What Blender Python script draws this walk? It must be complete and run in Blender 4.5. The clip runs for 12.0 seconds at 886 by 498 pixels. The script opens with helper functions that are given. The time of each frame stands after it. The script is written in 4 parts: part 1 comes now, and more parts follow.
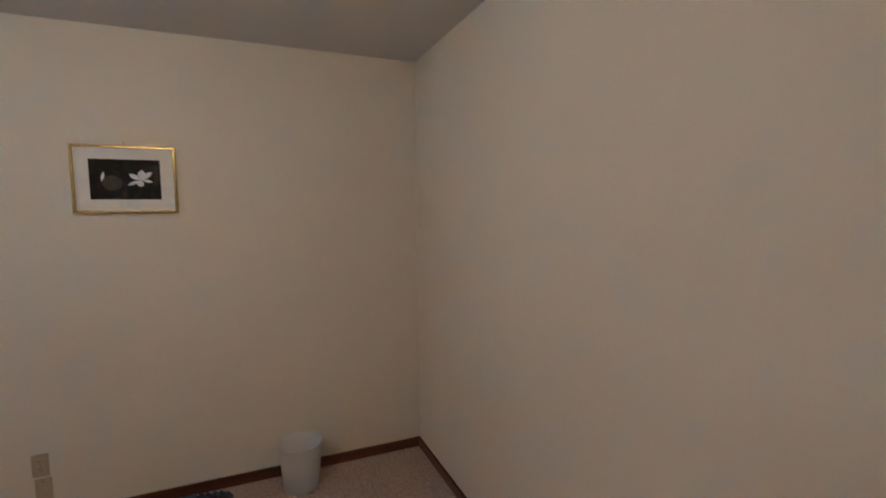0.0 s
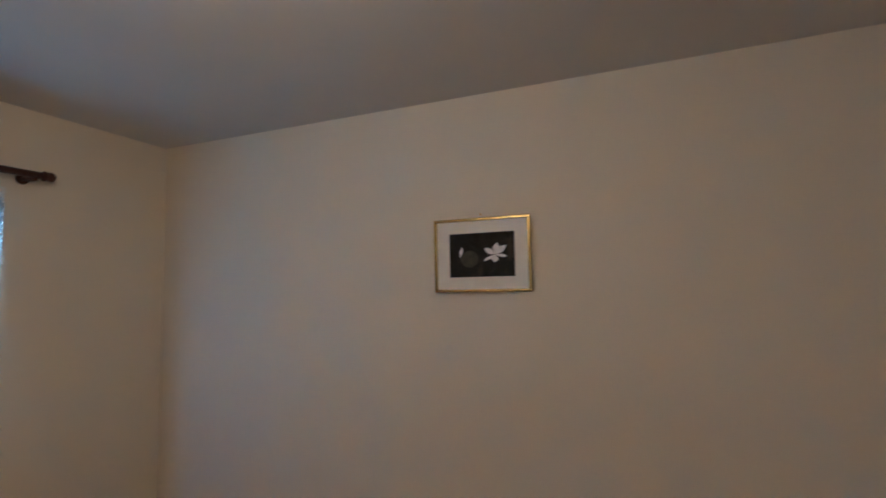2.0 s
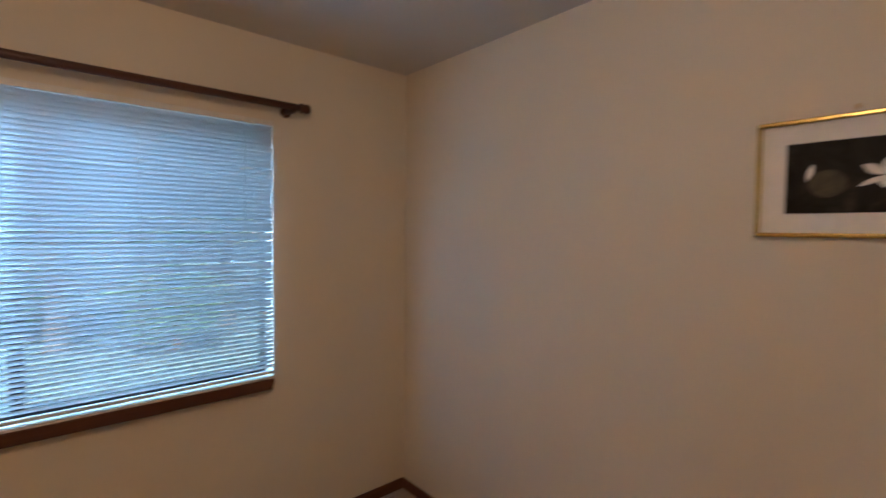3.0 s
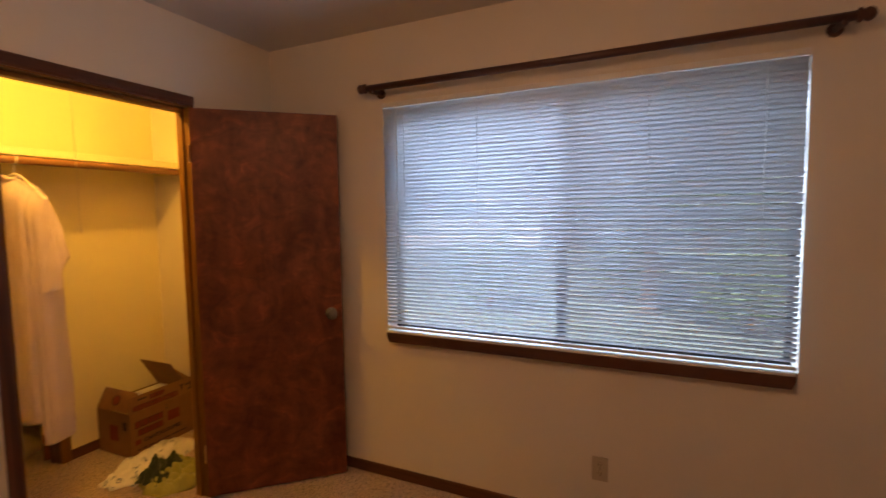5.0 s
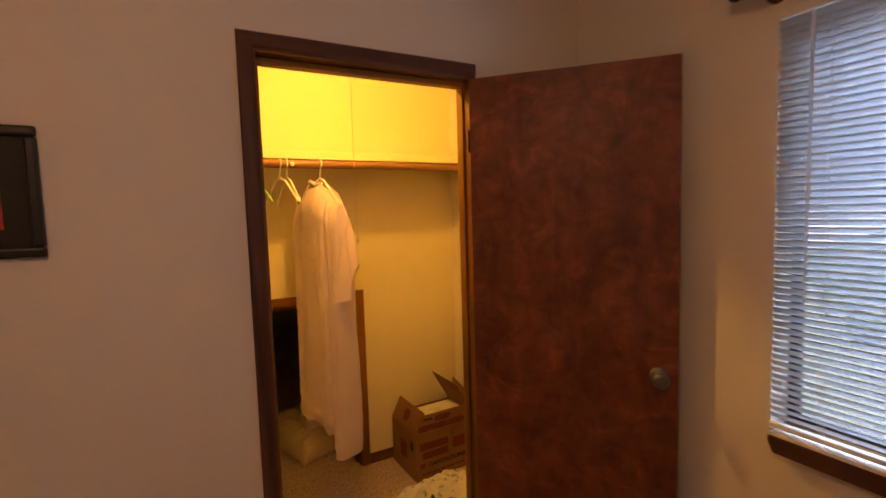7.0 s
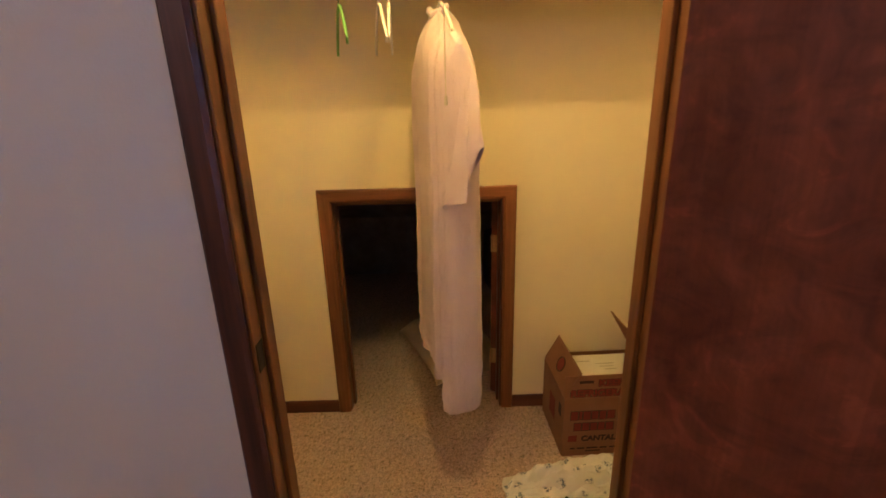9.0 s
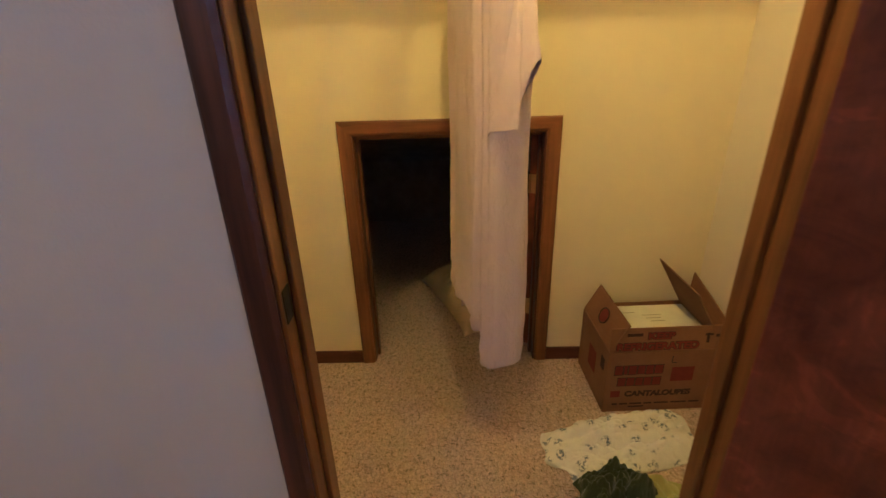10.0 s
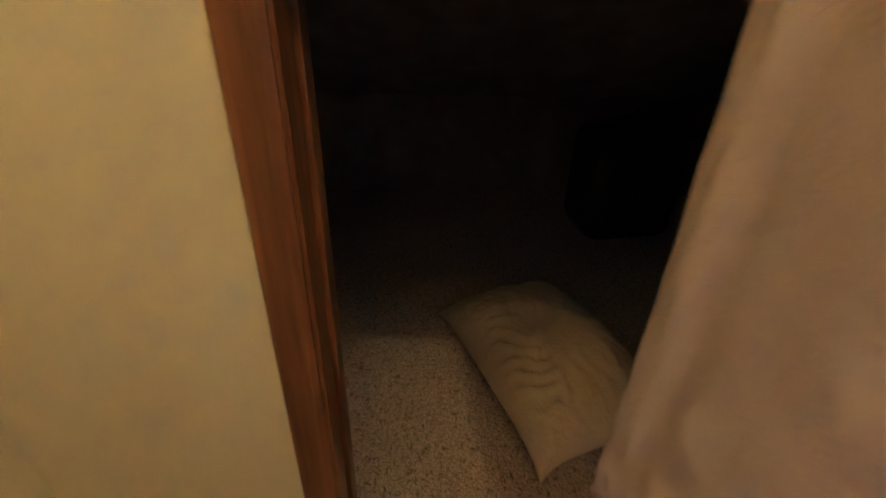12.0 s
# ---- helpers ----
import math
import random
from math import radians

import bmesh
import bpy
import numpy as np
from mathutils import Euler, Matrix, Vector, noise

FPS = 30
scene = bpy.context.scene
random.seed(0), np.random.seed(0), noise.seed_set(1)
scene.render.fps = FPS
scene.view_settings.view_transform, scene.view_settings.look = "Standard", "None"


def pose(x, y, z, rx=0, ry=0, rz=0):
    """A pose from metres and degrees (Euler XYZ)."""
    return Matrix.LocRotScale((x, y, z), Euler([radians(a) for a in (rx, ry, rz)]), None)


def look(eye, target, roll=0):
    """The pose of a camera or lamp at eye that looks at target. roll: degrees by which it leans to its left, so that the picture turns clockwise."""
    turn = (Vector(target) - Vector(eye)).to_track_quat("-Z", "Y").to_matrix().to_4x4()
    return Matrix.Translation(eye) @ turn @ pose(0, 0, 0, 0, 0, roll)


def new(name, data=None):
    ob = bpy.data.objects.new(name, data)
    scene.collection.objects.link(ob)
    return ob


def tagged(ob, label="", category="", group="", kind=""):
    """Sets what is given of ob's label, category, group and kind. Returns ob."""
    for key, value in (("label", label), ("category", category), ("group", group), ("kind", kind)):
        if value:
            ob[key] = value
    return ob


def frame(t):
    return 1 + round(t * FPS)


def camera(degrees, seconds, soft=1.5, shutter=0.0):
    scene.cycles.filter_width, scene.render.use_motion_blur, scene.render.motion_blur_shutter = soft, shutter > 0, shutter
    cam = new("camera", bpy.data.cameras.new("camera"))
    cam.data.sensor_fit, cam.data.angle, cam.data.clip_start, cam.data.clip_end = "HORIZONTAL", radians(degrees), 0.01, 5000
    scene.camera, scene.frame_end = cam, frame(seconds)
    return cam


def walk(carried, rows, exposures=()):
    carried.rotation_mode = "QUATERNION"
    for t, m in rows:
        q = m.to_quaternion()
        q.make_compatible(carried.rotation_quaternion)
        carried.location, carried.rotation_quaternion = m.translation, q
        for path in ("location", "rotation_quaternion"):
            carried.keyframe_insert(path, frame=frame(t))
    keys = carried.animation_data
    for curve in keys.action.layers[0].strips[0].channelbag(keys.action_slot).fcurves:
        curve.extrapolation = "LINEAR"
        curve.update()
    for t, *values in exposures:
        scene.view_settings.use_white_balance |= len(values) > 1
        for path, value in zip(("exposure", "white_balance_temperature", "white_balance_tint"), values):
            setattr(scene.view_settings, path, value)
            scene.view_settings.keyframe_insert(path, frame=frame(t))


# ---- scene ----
cam = camera(87.4, 12.0, 1.5, 0.4)
PATH = [
    (0, (0.639, -2.567, 1.565), (2.475, -3.34, 1.39), -0.5),
    (0.5, (0.747, -2.562, 1.578), (2.65, -3.176, 1.563), -2.7),
    (1, (0.944, -2.527, 1.588), (2.912, -2.852, 1.738), -3.8),
    (1.5, (1.163, -2.62, 1.575), (3.134, -2.355, 1.792), -2.3),
    (2, (1.42, -2.606, 1.592), (3.279, -1.884, 1.745), -1.2),
    (2.5, (1.613, -2.385, 1.578), (3.291, -1.3, 1.654), 1.0),
    (3, (1.777, -2.225, 1.567), (3.096, -0.724, 1.483), 0.6),
    (3.5, (1.924, -2.192, 1.633), (2.638, -0.329, 1.504), -0.9),
    (5.3, (2.135, -2.151, 1.471), (1.139, -0.424, 1.31), -1.2),
    (5.5, (2.105, -2.102, 1.49), (1.021, -0.428, 1.331), -1.6),
    (6, (1.905, -1.916, 1.506), (0.56, -0.441, 1.38), -1.5),
    (6.5, (1.705, -1.741, 1.533), (0.131, -0.514, 1.4), -1.6),
    (6.7, (1.633, -1.653, 1.533), (-0.022, -0.539, 1.395), -1.7),
    (8.3, (0.986, -1.066, 1.534), (-0.95, -0.774, 1.126), -0.4),
    (8.5, (0.913, -1.018, 1.501), (-1.024, -0.849, 1.031), -0.4),
    (9, (0.785, -0.953, 1.435), (-1.118, -0.943, 0.818), -1.5),
    (9.5, (0.722, -0.975, 1.364), (-1.143, -1.034, 0.646), -1.8),
    (10, (0.622, -1.047, 1.339), (-1.206, -1.084, 0.528), -1.8),
    (10.5, (0.349, -1.069, 1.302), (-1.453, -1.117, 0.437), -1.9),
    (11, (-0.015, -1.081, 1.238), (-1.799, -1.162, 0.337), -1.1),
    (11.5, (-0.344, -1.181, 1.161), (-2.096, -1.228, 0.198), -0.2),
    (12, (-0.647, -1.253, 1.005), (-2.371, -1.208, -0.008), 2.1),
]
EXPOSURES = [(0.0, 2.75, 4420, -3), (1.0, 2.80, 4350, -3), (1.5, 2.58, 4420, -2), (2.0, 2.52, 4460, -1), (3.0, 2.52, 5350, 8), (3.5, 1.96, 5700, 12), (3.7, 1.86, 5800, 13),
             (5.3, 2.24, 7200, 33), (6.7, 2.18, 7250, 35), (8.3, 2.42, 5300, 32), (9.0, 2.50, 4500, 25), (9.5, 2.56, 4150, 18), (10.0, 2.55, 4200, 16), (11.0, 2.42, 4200, 14), (11.5, 2.25, 4200, 14), (12.0, 2.35, 3900, 21)]
walk(cam, [(t, look(eye, target, roll)) for t, eye, target, roll in PATH], EXPOSURES)

# ---- world, sun, large lights ----
world = bpy.data.worlds.new("sky")
scene.world = world
world.use_nodes = True
wn = world.node_tree
sky = wn.nodes.new("ShaderNodeTexSky")
sky.sky_type = "NISHITA"
sky.sun_disc = False
sky.sun_elevation, sky.sun_rotation = radians(38), radians(200)
wn.nodes["Background"].inputs["Strength"].default_value = 0.15
wn.links.new(sky.outputs["Color"], wn.nodes["Background"].inputs["Color"])

sun = new("sun", bpy.data.lights.new("sun", "SUN"))
sun.data.energy, sun.data.angle, sun.data.color = 4.4, radians(3), (1.0, 0.98, 0.94)
sun.matrix_world = look((0, 0, 20), (4, 12, 4))

# sky light falling on the window from above
window_light = new("window_light", bpy.data.lights.new("window_light", "AREA"))
window_light.data.shape = "RECTANGLE"
window_light.data.size, window_light.data.size_y = 4.4, 2.0
window_light.data.energy, window_light.data.color = 112.0, (0.44, 0.71, 1.0)
window_light.matrix_world = look((-0.40, 1.60, 3.20), (1.25, 0.0, 1.45))

# ---- the plan, in metres ----
XE, YS, H = 3.428, -3.562, 2.466          # room: x 0..XE, y YS..0
WT, WD = 0.12, 0.088                     # wall thickness; wall with the closet doorway
DY0, DY1, DH = -1.312, -0.557, 2.030     # closet doorway, clear
CX, CY0 = -1.133, -1.907                 # closet back wall and side wall
SY0, SY1, SH = -1.405, -0.688, 1.027     # low door to the attic, clear
BX0, BX1, BZ1 = 0.797, 2.628, 2.070           # blind
WX0, WX1, WZ0, WZ1 = 0.790, 2.636, 0.845, 2.045   # window opening
ATX = -3.0                               # far end of the attic


# ---- materials ----
def mat(name):
    m = bpy.data.materials.new(name)
    m.use_nodes = True
    t = m.node_tree
    return m, t, t.nodes["Principled BSDF"]


def nd(t, kind, **k):
    n = t.nodes.new("ShaderNode" + kind)
    for key, v in k.items():
        n.inputs[key.replace("_", " ")].default_value = v
    return n


def ramp(t, fac, stops):
    r = t.nodes.new("ShaderNodeValToRGB")
    e = r.color_ramp.elements
    while len(e) < len(stops):
        e.new(0.5)
    for el, (p, c) in zip(e, stops):
        el.position, el.color = p, (*c, 1)
    t.links.new(fac, r.inputs["Fac"])
    return r.outputs["Color"]


def coords(t, scale=(1, 1, 1), rot=(0, 0, 0)):
    c = t.nodes.new("ShaderNodeTexCoord")
    m = t.nodes.new("ShaderNodeMapping")
    m.inputs["Scale"].default_value = scale
    m.inputs["Rotation"].default_value = [radians(a) for a in rot]
    t.links.new(c.outputs["Object"], m.inputs["Vector"])
    return m.outputs["Vector"]


def tex_noise(t, vec, scale, detail=3, rough=0.5, dist=0.0):
    n = nd(t, "TexNoise", Scale=scale, Detail=detail, Roughness=rough, Distortion=dist)
    t.links.new(vec, n.inputs["Vector"])
    return n.outputs["Fac"]


def mixc(t, fac, a, b, mode="MIX"):
    n = t.nodes.new("ShaderNodeMix")
    n.data_type, n.blend_type = "RGBA", mode
    for sock, v in ((n.inputs[0], fac), (n.inputs[6], a), (n.inputs[7], b)):
        if hasattr(v, "links"):
            t.links.new(v, sock)
        else:
            sock.default_value = v if isinstance(v, float) else (*v, 1)
    return n.outputs[2]


def bump(t, p, h, strength=0.3, dist=0.002, after=None):
    b = nd(t, "Bump", Strength=strength, Distance=dist)
    t.links.new(h, b.inputs["Height"])
    if after:
        t.links.new(after, b.inputs["Normal"])
    t.links.new(b.outputs["Normal"], p.inputs["Normal"])
    return b.outputs["Normal"]


def paint(name, a, b, rough=0.75, grain=170.0, strength=0.22):
    m, t, p = mat(name)
    v = coords(t)
    big = tex_noise(t, v, 1.3, 4, 0.6)
    t.links.new(ramp(t, big, [(0.3, a), (0.7, b)]), p.inputs["Base Color"])
    p.inputs["Roughness"].default_value = rough
    n1 = bump(t, p, tex_noise(t, coords(t, (0.5, 0.5, 1.0)), 30.0, 3), 0.16, 0.004)
    bump(t, p, tex_noise(t, v, grain, 2), strength, 0.0015, n1)
    return m


def wood(name, dark, light, scale=1.0, axis="z", rough=0.46, grain=60.0, coat=0.06):
    m, t, p = mat(name)
    s = {"x": (0.06, 1, 1), "y": (1, 0.06, 1), "z": (1, 1, 0.06)}[axis]
    v = coords(t, s)
    fine = tex_noise(t, v, grain * scale, 6, 0.65, 0.4)
    broad = tex_noise(t, v, 9.0 * scale, 3, 0.5, 1.2)
    c1 = ramp(t, fine, [(0.3, dark), (0.72, light)])
    c2 = ramp(t, broad, [(0.3, tuple(x * 0.45 for x in dark)), (0.62, light)])
    t.links.new(mixc(t, 0.5, c1, c2), p.inputs["Base Color"])
    p.inputs["Roughness"].default_value = rough
    p.inputs["Coat Weight"].default_value = coat
    p.inputs["Coat Roughness"].default_value = 0.3
    bump(t, p, fine, 0.12, 0.001)
    return m


def plain(name, c, rough=0.5, metal=0.0, vary=0.12, scale=30.0, relief=0.0):
    m, t, p = mat(name)
    v = coords(t)
    n = tex_noise(t, v, scale, 4, 0.6)
    lo, hi = tuple(x * (1 - vary) for x in c), tuple(min(1, x * (1 + vary)) for x in c)
    t.links.new(ramp(t, n, [(0.3, lo), (0.7, hi)]), p.inputs["Base Color"])
    p.inputs["Roughness"].default_value, p.inputs["Metallic"].default_value = rough, metal
    if relief:
        bump(t, p, n, relief, 0.002)
    return m


M_WALL = paint("cream_wall_paint", (0.755, 0.69, 0.575), (0.79, 0.73, 0.615), strength=0.34)
# wall cream made yellower: part of the bulb's warm light is in this colour
M_CLOSET = paint("bulb_tinted_closet_paint", (0.745, 0.66, 0.385), (0.78, 0.70, 0.425))
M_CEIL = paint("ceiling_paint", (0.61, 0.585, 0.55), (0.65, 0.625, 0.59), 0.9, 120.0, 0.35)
M_TRIM = wood("stained_trim_wood", (0.075, 0.025, 0.003), (0.300, 0.122, 0.009))
M_TRIMX = wood("stained_trim_wood_x", (0.075, 0.025, 0.003), (0.300, 0.122, 0.009), axis="x")
M_TRIMY = wood("stained_trim_wood_y", (0.075, 0.025, 0.003), (0.300, 0.122, 0.009), axis="y")
M_CASE = wood("dark_casing_wood", (0.045, 0.014, 0.006), (0.150, 0.046, 0.020))
M_CASEY = wood("dark_casing_wood_y", (0.045, 0.014, 0.006), (0.150, 0.046, 0.020), axis="y")
M_CASEX = wood("dark_casing_wood_x", (0.060, 0.020, 0.007), (0.180, 0.060, 0.022), axis="x")
M_ROD = wood("dark_rod_wood", (0.050, 0.016, 0.010), (0.10, 0.034, 0.020), axis="x")
M_SILL = wood("dark_sill_wood", (0.055, 0.018, 0.010), (0.125, 0.043, 0.022), axis="x")
M_POLE = wood("closet_pole_wood", (0.20, 0.090, 0.035), (0.34, 0.165, 0.07), axis="y")
M_BRASS = plain("brass", (0.62, 0.42, 0.16), 0.35, 1.0)
M_GOLD = plain("gold_frame_metal", (0.42, 0.325, 0.115), 0.26, 1.0, 0.08)
M_STEEL = plain("aged_nickel", (0.20, 0.185, 0.155), 0.34, 1.0)
M_DKMETAL = plain("tarnished_strike_metal", (0.022, 0.018, 0.012), 0.5, 0.5)
M_BLACK = plain("black_frame_lacquer", (0.012, 0.011, 0.011), 0.35)
M_DARKMAT = plain("dark_mat_board", (0.026, 0.024, 0.018), 0.8)
M_WHITE = plain("white_plastic", (0.78, 0.77, 0.73), 0.4, 0, 0.04)
M_IVORY = plain("ivory_plate_plastic", (0.50, 0.42, 0.29), 0.45, 0, 0.05)
M_SLOT = plain("slot_black", (0.02, 0.018, 0.015), 0.6)
M_GREEN = plain("green_hanger_plastic", (0.18, 0.42, 0.05), 0.35, 0, 0.05)
M_DKGREEN = plain("dark_green_plastic", (0.035, 0.07, 0.02), 0.4, 0, 0.05)
M_MATBOARD = plain("white_mat_board", (0.85, 0.83, 0.79), 0.85, 0, 0.03)
M_PAPER = plain("paper", (0.74, 0.71, 0.62), 0.7, 0, 0.06, 12.0)
M_INK = plain("red_brown_print", (0.18, 0.024, 0.010), 0.8)
M_INKDK = plain("dark_print", (0.05, 0.022, 0.016), 0.8)
M_INKFAINT = plain("faded_print", (0.42, 0.38, 0.31), 0.8)
M_CORD = plain("pull_cord", (0.66, 0.60, 0.46), 0.8)
M_SOCKET = plain("porcelain", (0.75, 0.73, 0.68), 0.3, 0, 0.03)
M_ATTIC = plain("attic_board", (0.34, 0.27, 0.21), 0.9, 0, 0.25, 8.0, 0.3)
M_ALU = plain("window_frame_metal", (0.022, 0.022, 0.026), 0.5, 0.0, 0.05)
M_NAVY = plain("dark_navy_fabric", (0.028, 0.028, 0.045), 0.9, 0, 0.3, 60.0, 0.3)


def carpet_mat():
    m, t, p = mat("beige_loop_carpet")
    v = coords(t)
    bent = nd(t, "TexNoise", Scale=40.0, Detail=2.0)
    t.links.new(v, bent.inputs["Vector"])
    vor = nd(t, "TexVoronoi", Scale=150.0)
    t.links.new(mixc(t, 0.012, v, bent.outputs["Color"], "ADD"), vor.inputs["Vector"])
    fleck_a = tex_noise(t, coords(t, (1.0, 0.42, 1.0), (0, 0, 35)), 130.0, 2, 0.6, 1.2)
    fleck_b = tex_noise(t, coords(t, (0.42, 1.0, 1.0), (0, 0, 15)), 125.0, 2, 0.6, 1.2)
    mid = tex_noise(t, v, 60.0, 5, 0.75)
    big = tex_noise(t, v, 2.2, 4, 0.6)
    base = ramp(t, big, [(0.3, (0.66, 0.495, 0.40)), (0.7, (0.74, 0.565, 0.46))])
    c = mixc(t, 0.8, base, ramp(t, mid, [(0.3, (0.66, 0.64, 0.61)), (0.7, (1.28, 1.27, 1.25))]), "MULTIPLY")
    for fl in (fleck_a, fleck_b):
        c = mixc(t, ramp(t, fl, [(0.30, (0.88, 0.88, 0.88)), (0.455, (0, 0, 0))]), c, (0.17, 0.115, 0.07))
    # shade between the loops, multiplied into the colour; tips slightly brightened
    pit_shade = ramp(t, vor.outputs["Distance"], [(0.0, (1.1, 1.1, 1.1)), (0.8, (0.66, 0.64, 0.62))])
    t.links.new(mixc(t, 0.7, c, pit_shade, "MULTIPLY"), p.inputs["Base Color"])
    p.inputs["Roughness"].default_value = 0.97
    p.inputs["Sheen Weight"].default_value = 0.25
    n1 = bump(t, p, vor.outputs["Distance"], 0.9, -0.006)
    bump(t, p, mid, 0.9, 0.009, n1)
    return m


def veneer_mat():
    m, t, p = mat("red_brown_birch_veneer")
    # cloudy curly figure, in upright leaves of veneer
    warp = tex_noise(t, coords(t, (1, 1, 0.6)), 8.0, 4, 0.6, 0.7)
    curl = tex_noise(t, coords(t, (0.9, 0.9, 1.25), (0, -20, 0)), 9.0, 5, 0.62, 1.6)
    c = ramp(t, warp, [(0.34, (0.130, 0.031, 0.010)), (0.5, (0.186, 0.049, 0.017)), (0.68, (0.255, 0.073, 0.026))])
    c = mixc(t, 0.5, c, ramp(t, curl, [(0.36, (0.52, 0.49, 0.47)), (0.50, (1.0, 1.0, 1.0)), (0.60, (1.25, 1.25, 1.25)), (0.66, (1.9, 1.85, 1.8))]), "MULTIPLY")
    cell = t.nodes.new("ShaderNodeVectorMath")
    cell.operation = "FLOOR"
    t.links.new(coords(t, (6.4, 0.001, 1.25)), cell.inputs[0])
    pick = t.nodes.new("ShaderNodeTexWhiteNoise")
    t.links.new(cell.outputs[0], pick.inputs["Vector"])
    c = mixc(t, 0.55, c, ramp(t, pick.outputs["Value"], [(0.0, (0.74, 0.71, 0.70)), (0.5, (1.0, 1.0, 1.0)), (1.0, (1.2, 1.18, 1.18))]), "MULTIPLY")
    fine = tex_noise(t, coords(t, (1, 1, 0.06)), 150.0, 4, 0.6)
    c = mixc(t, 0.4, c, ramp(t, fine, [(0.3, (0.7, 0.68, 0.66)), (0.7, (1.2, 1.2, 1.2))]), "MULTIPLY")
    t.links.new(c, p.inputs["Base Color"])
    p.inputs["Roughness"].default_value = 0.55
    p.inputs["Specular IOR Level"].default_value = 0.3
    p.inputs["Coat Weight"].default_value = 0.22
    p.inputs["Coat Roughness"].default_value = 0.38
    bump(t, p, fine, 0.08, 0.0006)
    return m


def slat_mat():
    m, t, p = mat("white_blind_slat")
    v = coords(t)
    t.links.new(ramp(t, tex_noise(t, v, 3.0, 3), [(0.3, (0.70, 0.70, 0.70)), (0.7, (0.76, 0.76, 0.75))]), p.inputs["Base Color"])
    p.inputs["Roughness"].default_value = 0.4
    tr = nd(t, "BsdfTranslucent", Color=(0.84, 0.87, 0.90, 1))
    mx = t.nodes.new("ShaderNodeMixShader")
    mx.inputs[0].default_value = 0.35
    t.links.new(p.outputs[0], mx.inputs[1])
    t.links.new(tr.outputs[0], mx.inputs[2])
    t.links.new(mx.outputs[0], t.nodes["Material Output"].inputs["Surface"])
    return m


def cloth_mat(name, a, b, weave=900.0, wrinkle=14.0, translucent=0.0, relief=0.5):
    m, t, p = mat(name)
    v = coords(t)
    t.links.new(ramp(t, tex_noise(t, v, 5.0, 4, 0.6), [(0.3, a), (0.7, b)]), p.inputs["Base Color"])
    p.inputs["Roughness"].default_value = 0.9
    p.inputs["Sheen Weight"].default_value = 0.2
    n1 = bump(t, p, tex_noise(t, coords(t, (1, 1, 0.45)), wrinkle, 5, 0.6, 0.6), relief, 0.008)
    n1 = bump(t, p, tex_noise(t, coords(t, (1, 1, 0.6)), wrinkle * 4.5, 4, 0.6, 1.0), relief * 1.0, 0.005, n1)
    bump(t, p, tex_noise(t, v, weave, 2), 0.2, 0.0006, n1)
    if translucent:
        tr = nd(t, "BsdfTranslucent", Color=(*b, 1))
        mx = t.nodes.new("ShaderNodeMixShader")
        mx.inputs[0].default_value = translucent
        t.links.new(p.outputs[0], mx.inputs[1])
        t.links.new(tr.outputs[0], mx.inputs[2])
        t.links.new(mx.outputs[0], t.nodes["Material Output"].inputs["Surface"])
    return m


def floral_mat():
    m = cloth_mat("white_floral_cotton", (0.74, 0.72, 0.69), (0.82, 0.80, 0.77), 900.0, 20.0, 0.0, 0.9)
    t = m.node_tree
    p = t.nodes["Principled BSDF"]
    v = coords(t)
    old = p.inputs["Base Color"].links[0].from_socket
    vor = nd(t, "TexVoronoi", Scale=18.0, Randomness=0.8)
    t.links.new(v, vor.inputs["Vector"])
    spot = ramp(t, vor.outputs["Distance"], [(0.30, (1, 1, 1)), (0.42, (0, 0, 0))])
    petal = ramp(t, tex_noise(t, v, 75.0, 3, 0.7), [(0.47, (0, 0, 0)), (0.55, (1, 1, 1))])
    f = mixc(t, 1.0, spot, petal, "MULTIPLY")
    t.links.new(mixc(t, f, old, (0.16, 0.20, 0.30)), p.inputs["Base Color"])
    return m


def card_mat():
    m, t, p = mat("brown_corrugated_cardboard")
    v = coords(t)
    c = ramp(t, tex_noise(t, v, 6.0, 5, 0.65), [(0.3, (0.210, 0.102, 0.034)), (0.7, (0.265, 0.136, 0.048))])
    fine = tex_noise(t, coords(t, (0.3, 0.3, 3)), 140.0, 3, 0.6)
    t.links.new(mixc(t, 0.25, c, ramp(t, fine, [(0.3, (0.6, 0.6, 0.6)), (0.7, (1.2, 1.2, 1.2))]), "MULTIPLY"), p.inputs["Base Color"])
    p.inputs["Roughness"].default_value = 0.85
    bump(t, p, fine, 0.15, 0.001)
    return m


def glass_mat():
    m, t, p = mat("window_glass")
    p.inputs["Base Color"].default_value = (0.95, 0.98, 0.97, 1)
    p.inputs["Roughness"].default_value = 0.0
    p.inputs["Transmission Weight"].default_value = 1.0
    p.inputs["IOR"].default_value = 1.45
    return m


def emit_mat(name, c, strength):
    m, t, p = mat(name)
    p.inputs["Emission Color"].default_value = (*c, 1)
    p.inputs["Emission Strength"].default_value = strength
    p.inputs["Base Color"].default_value = (*c, 1)
    return m


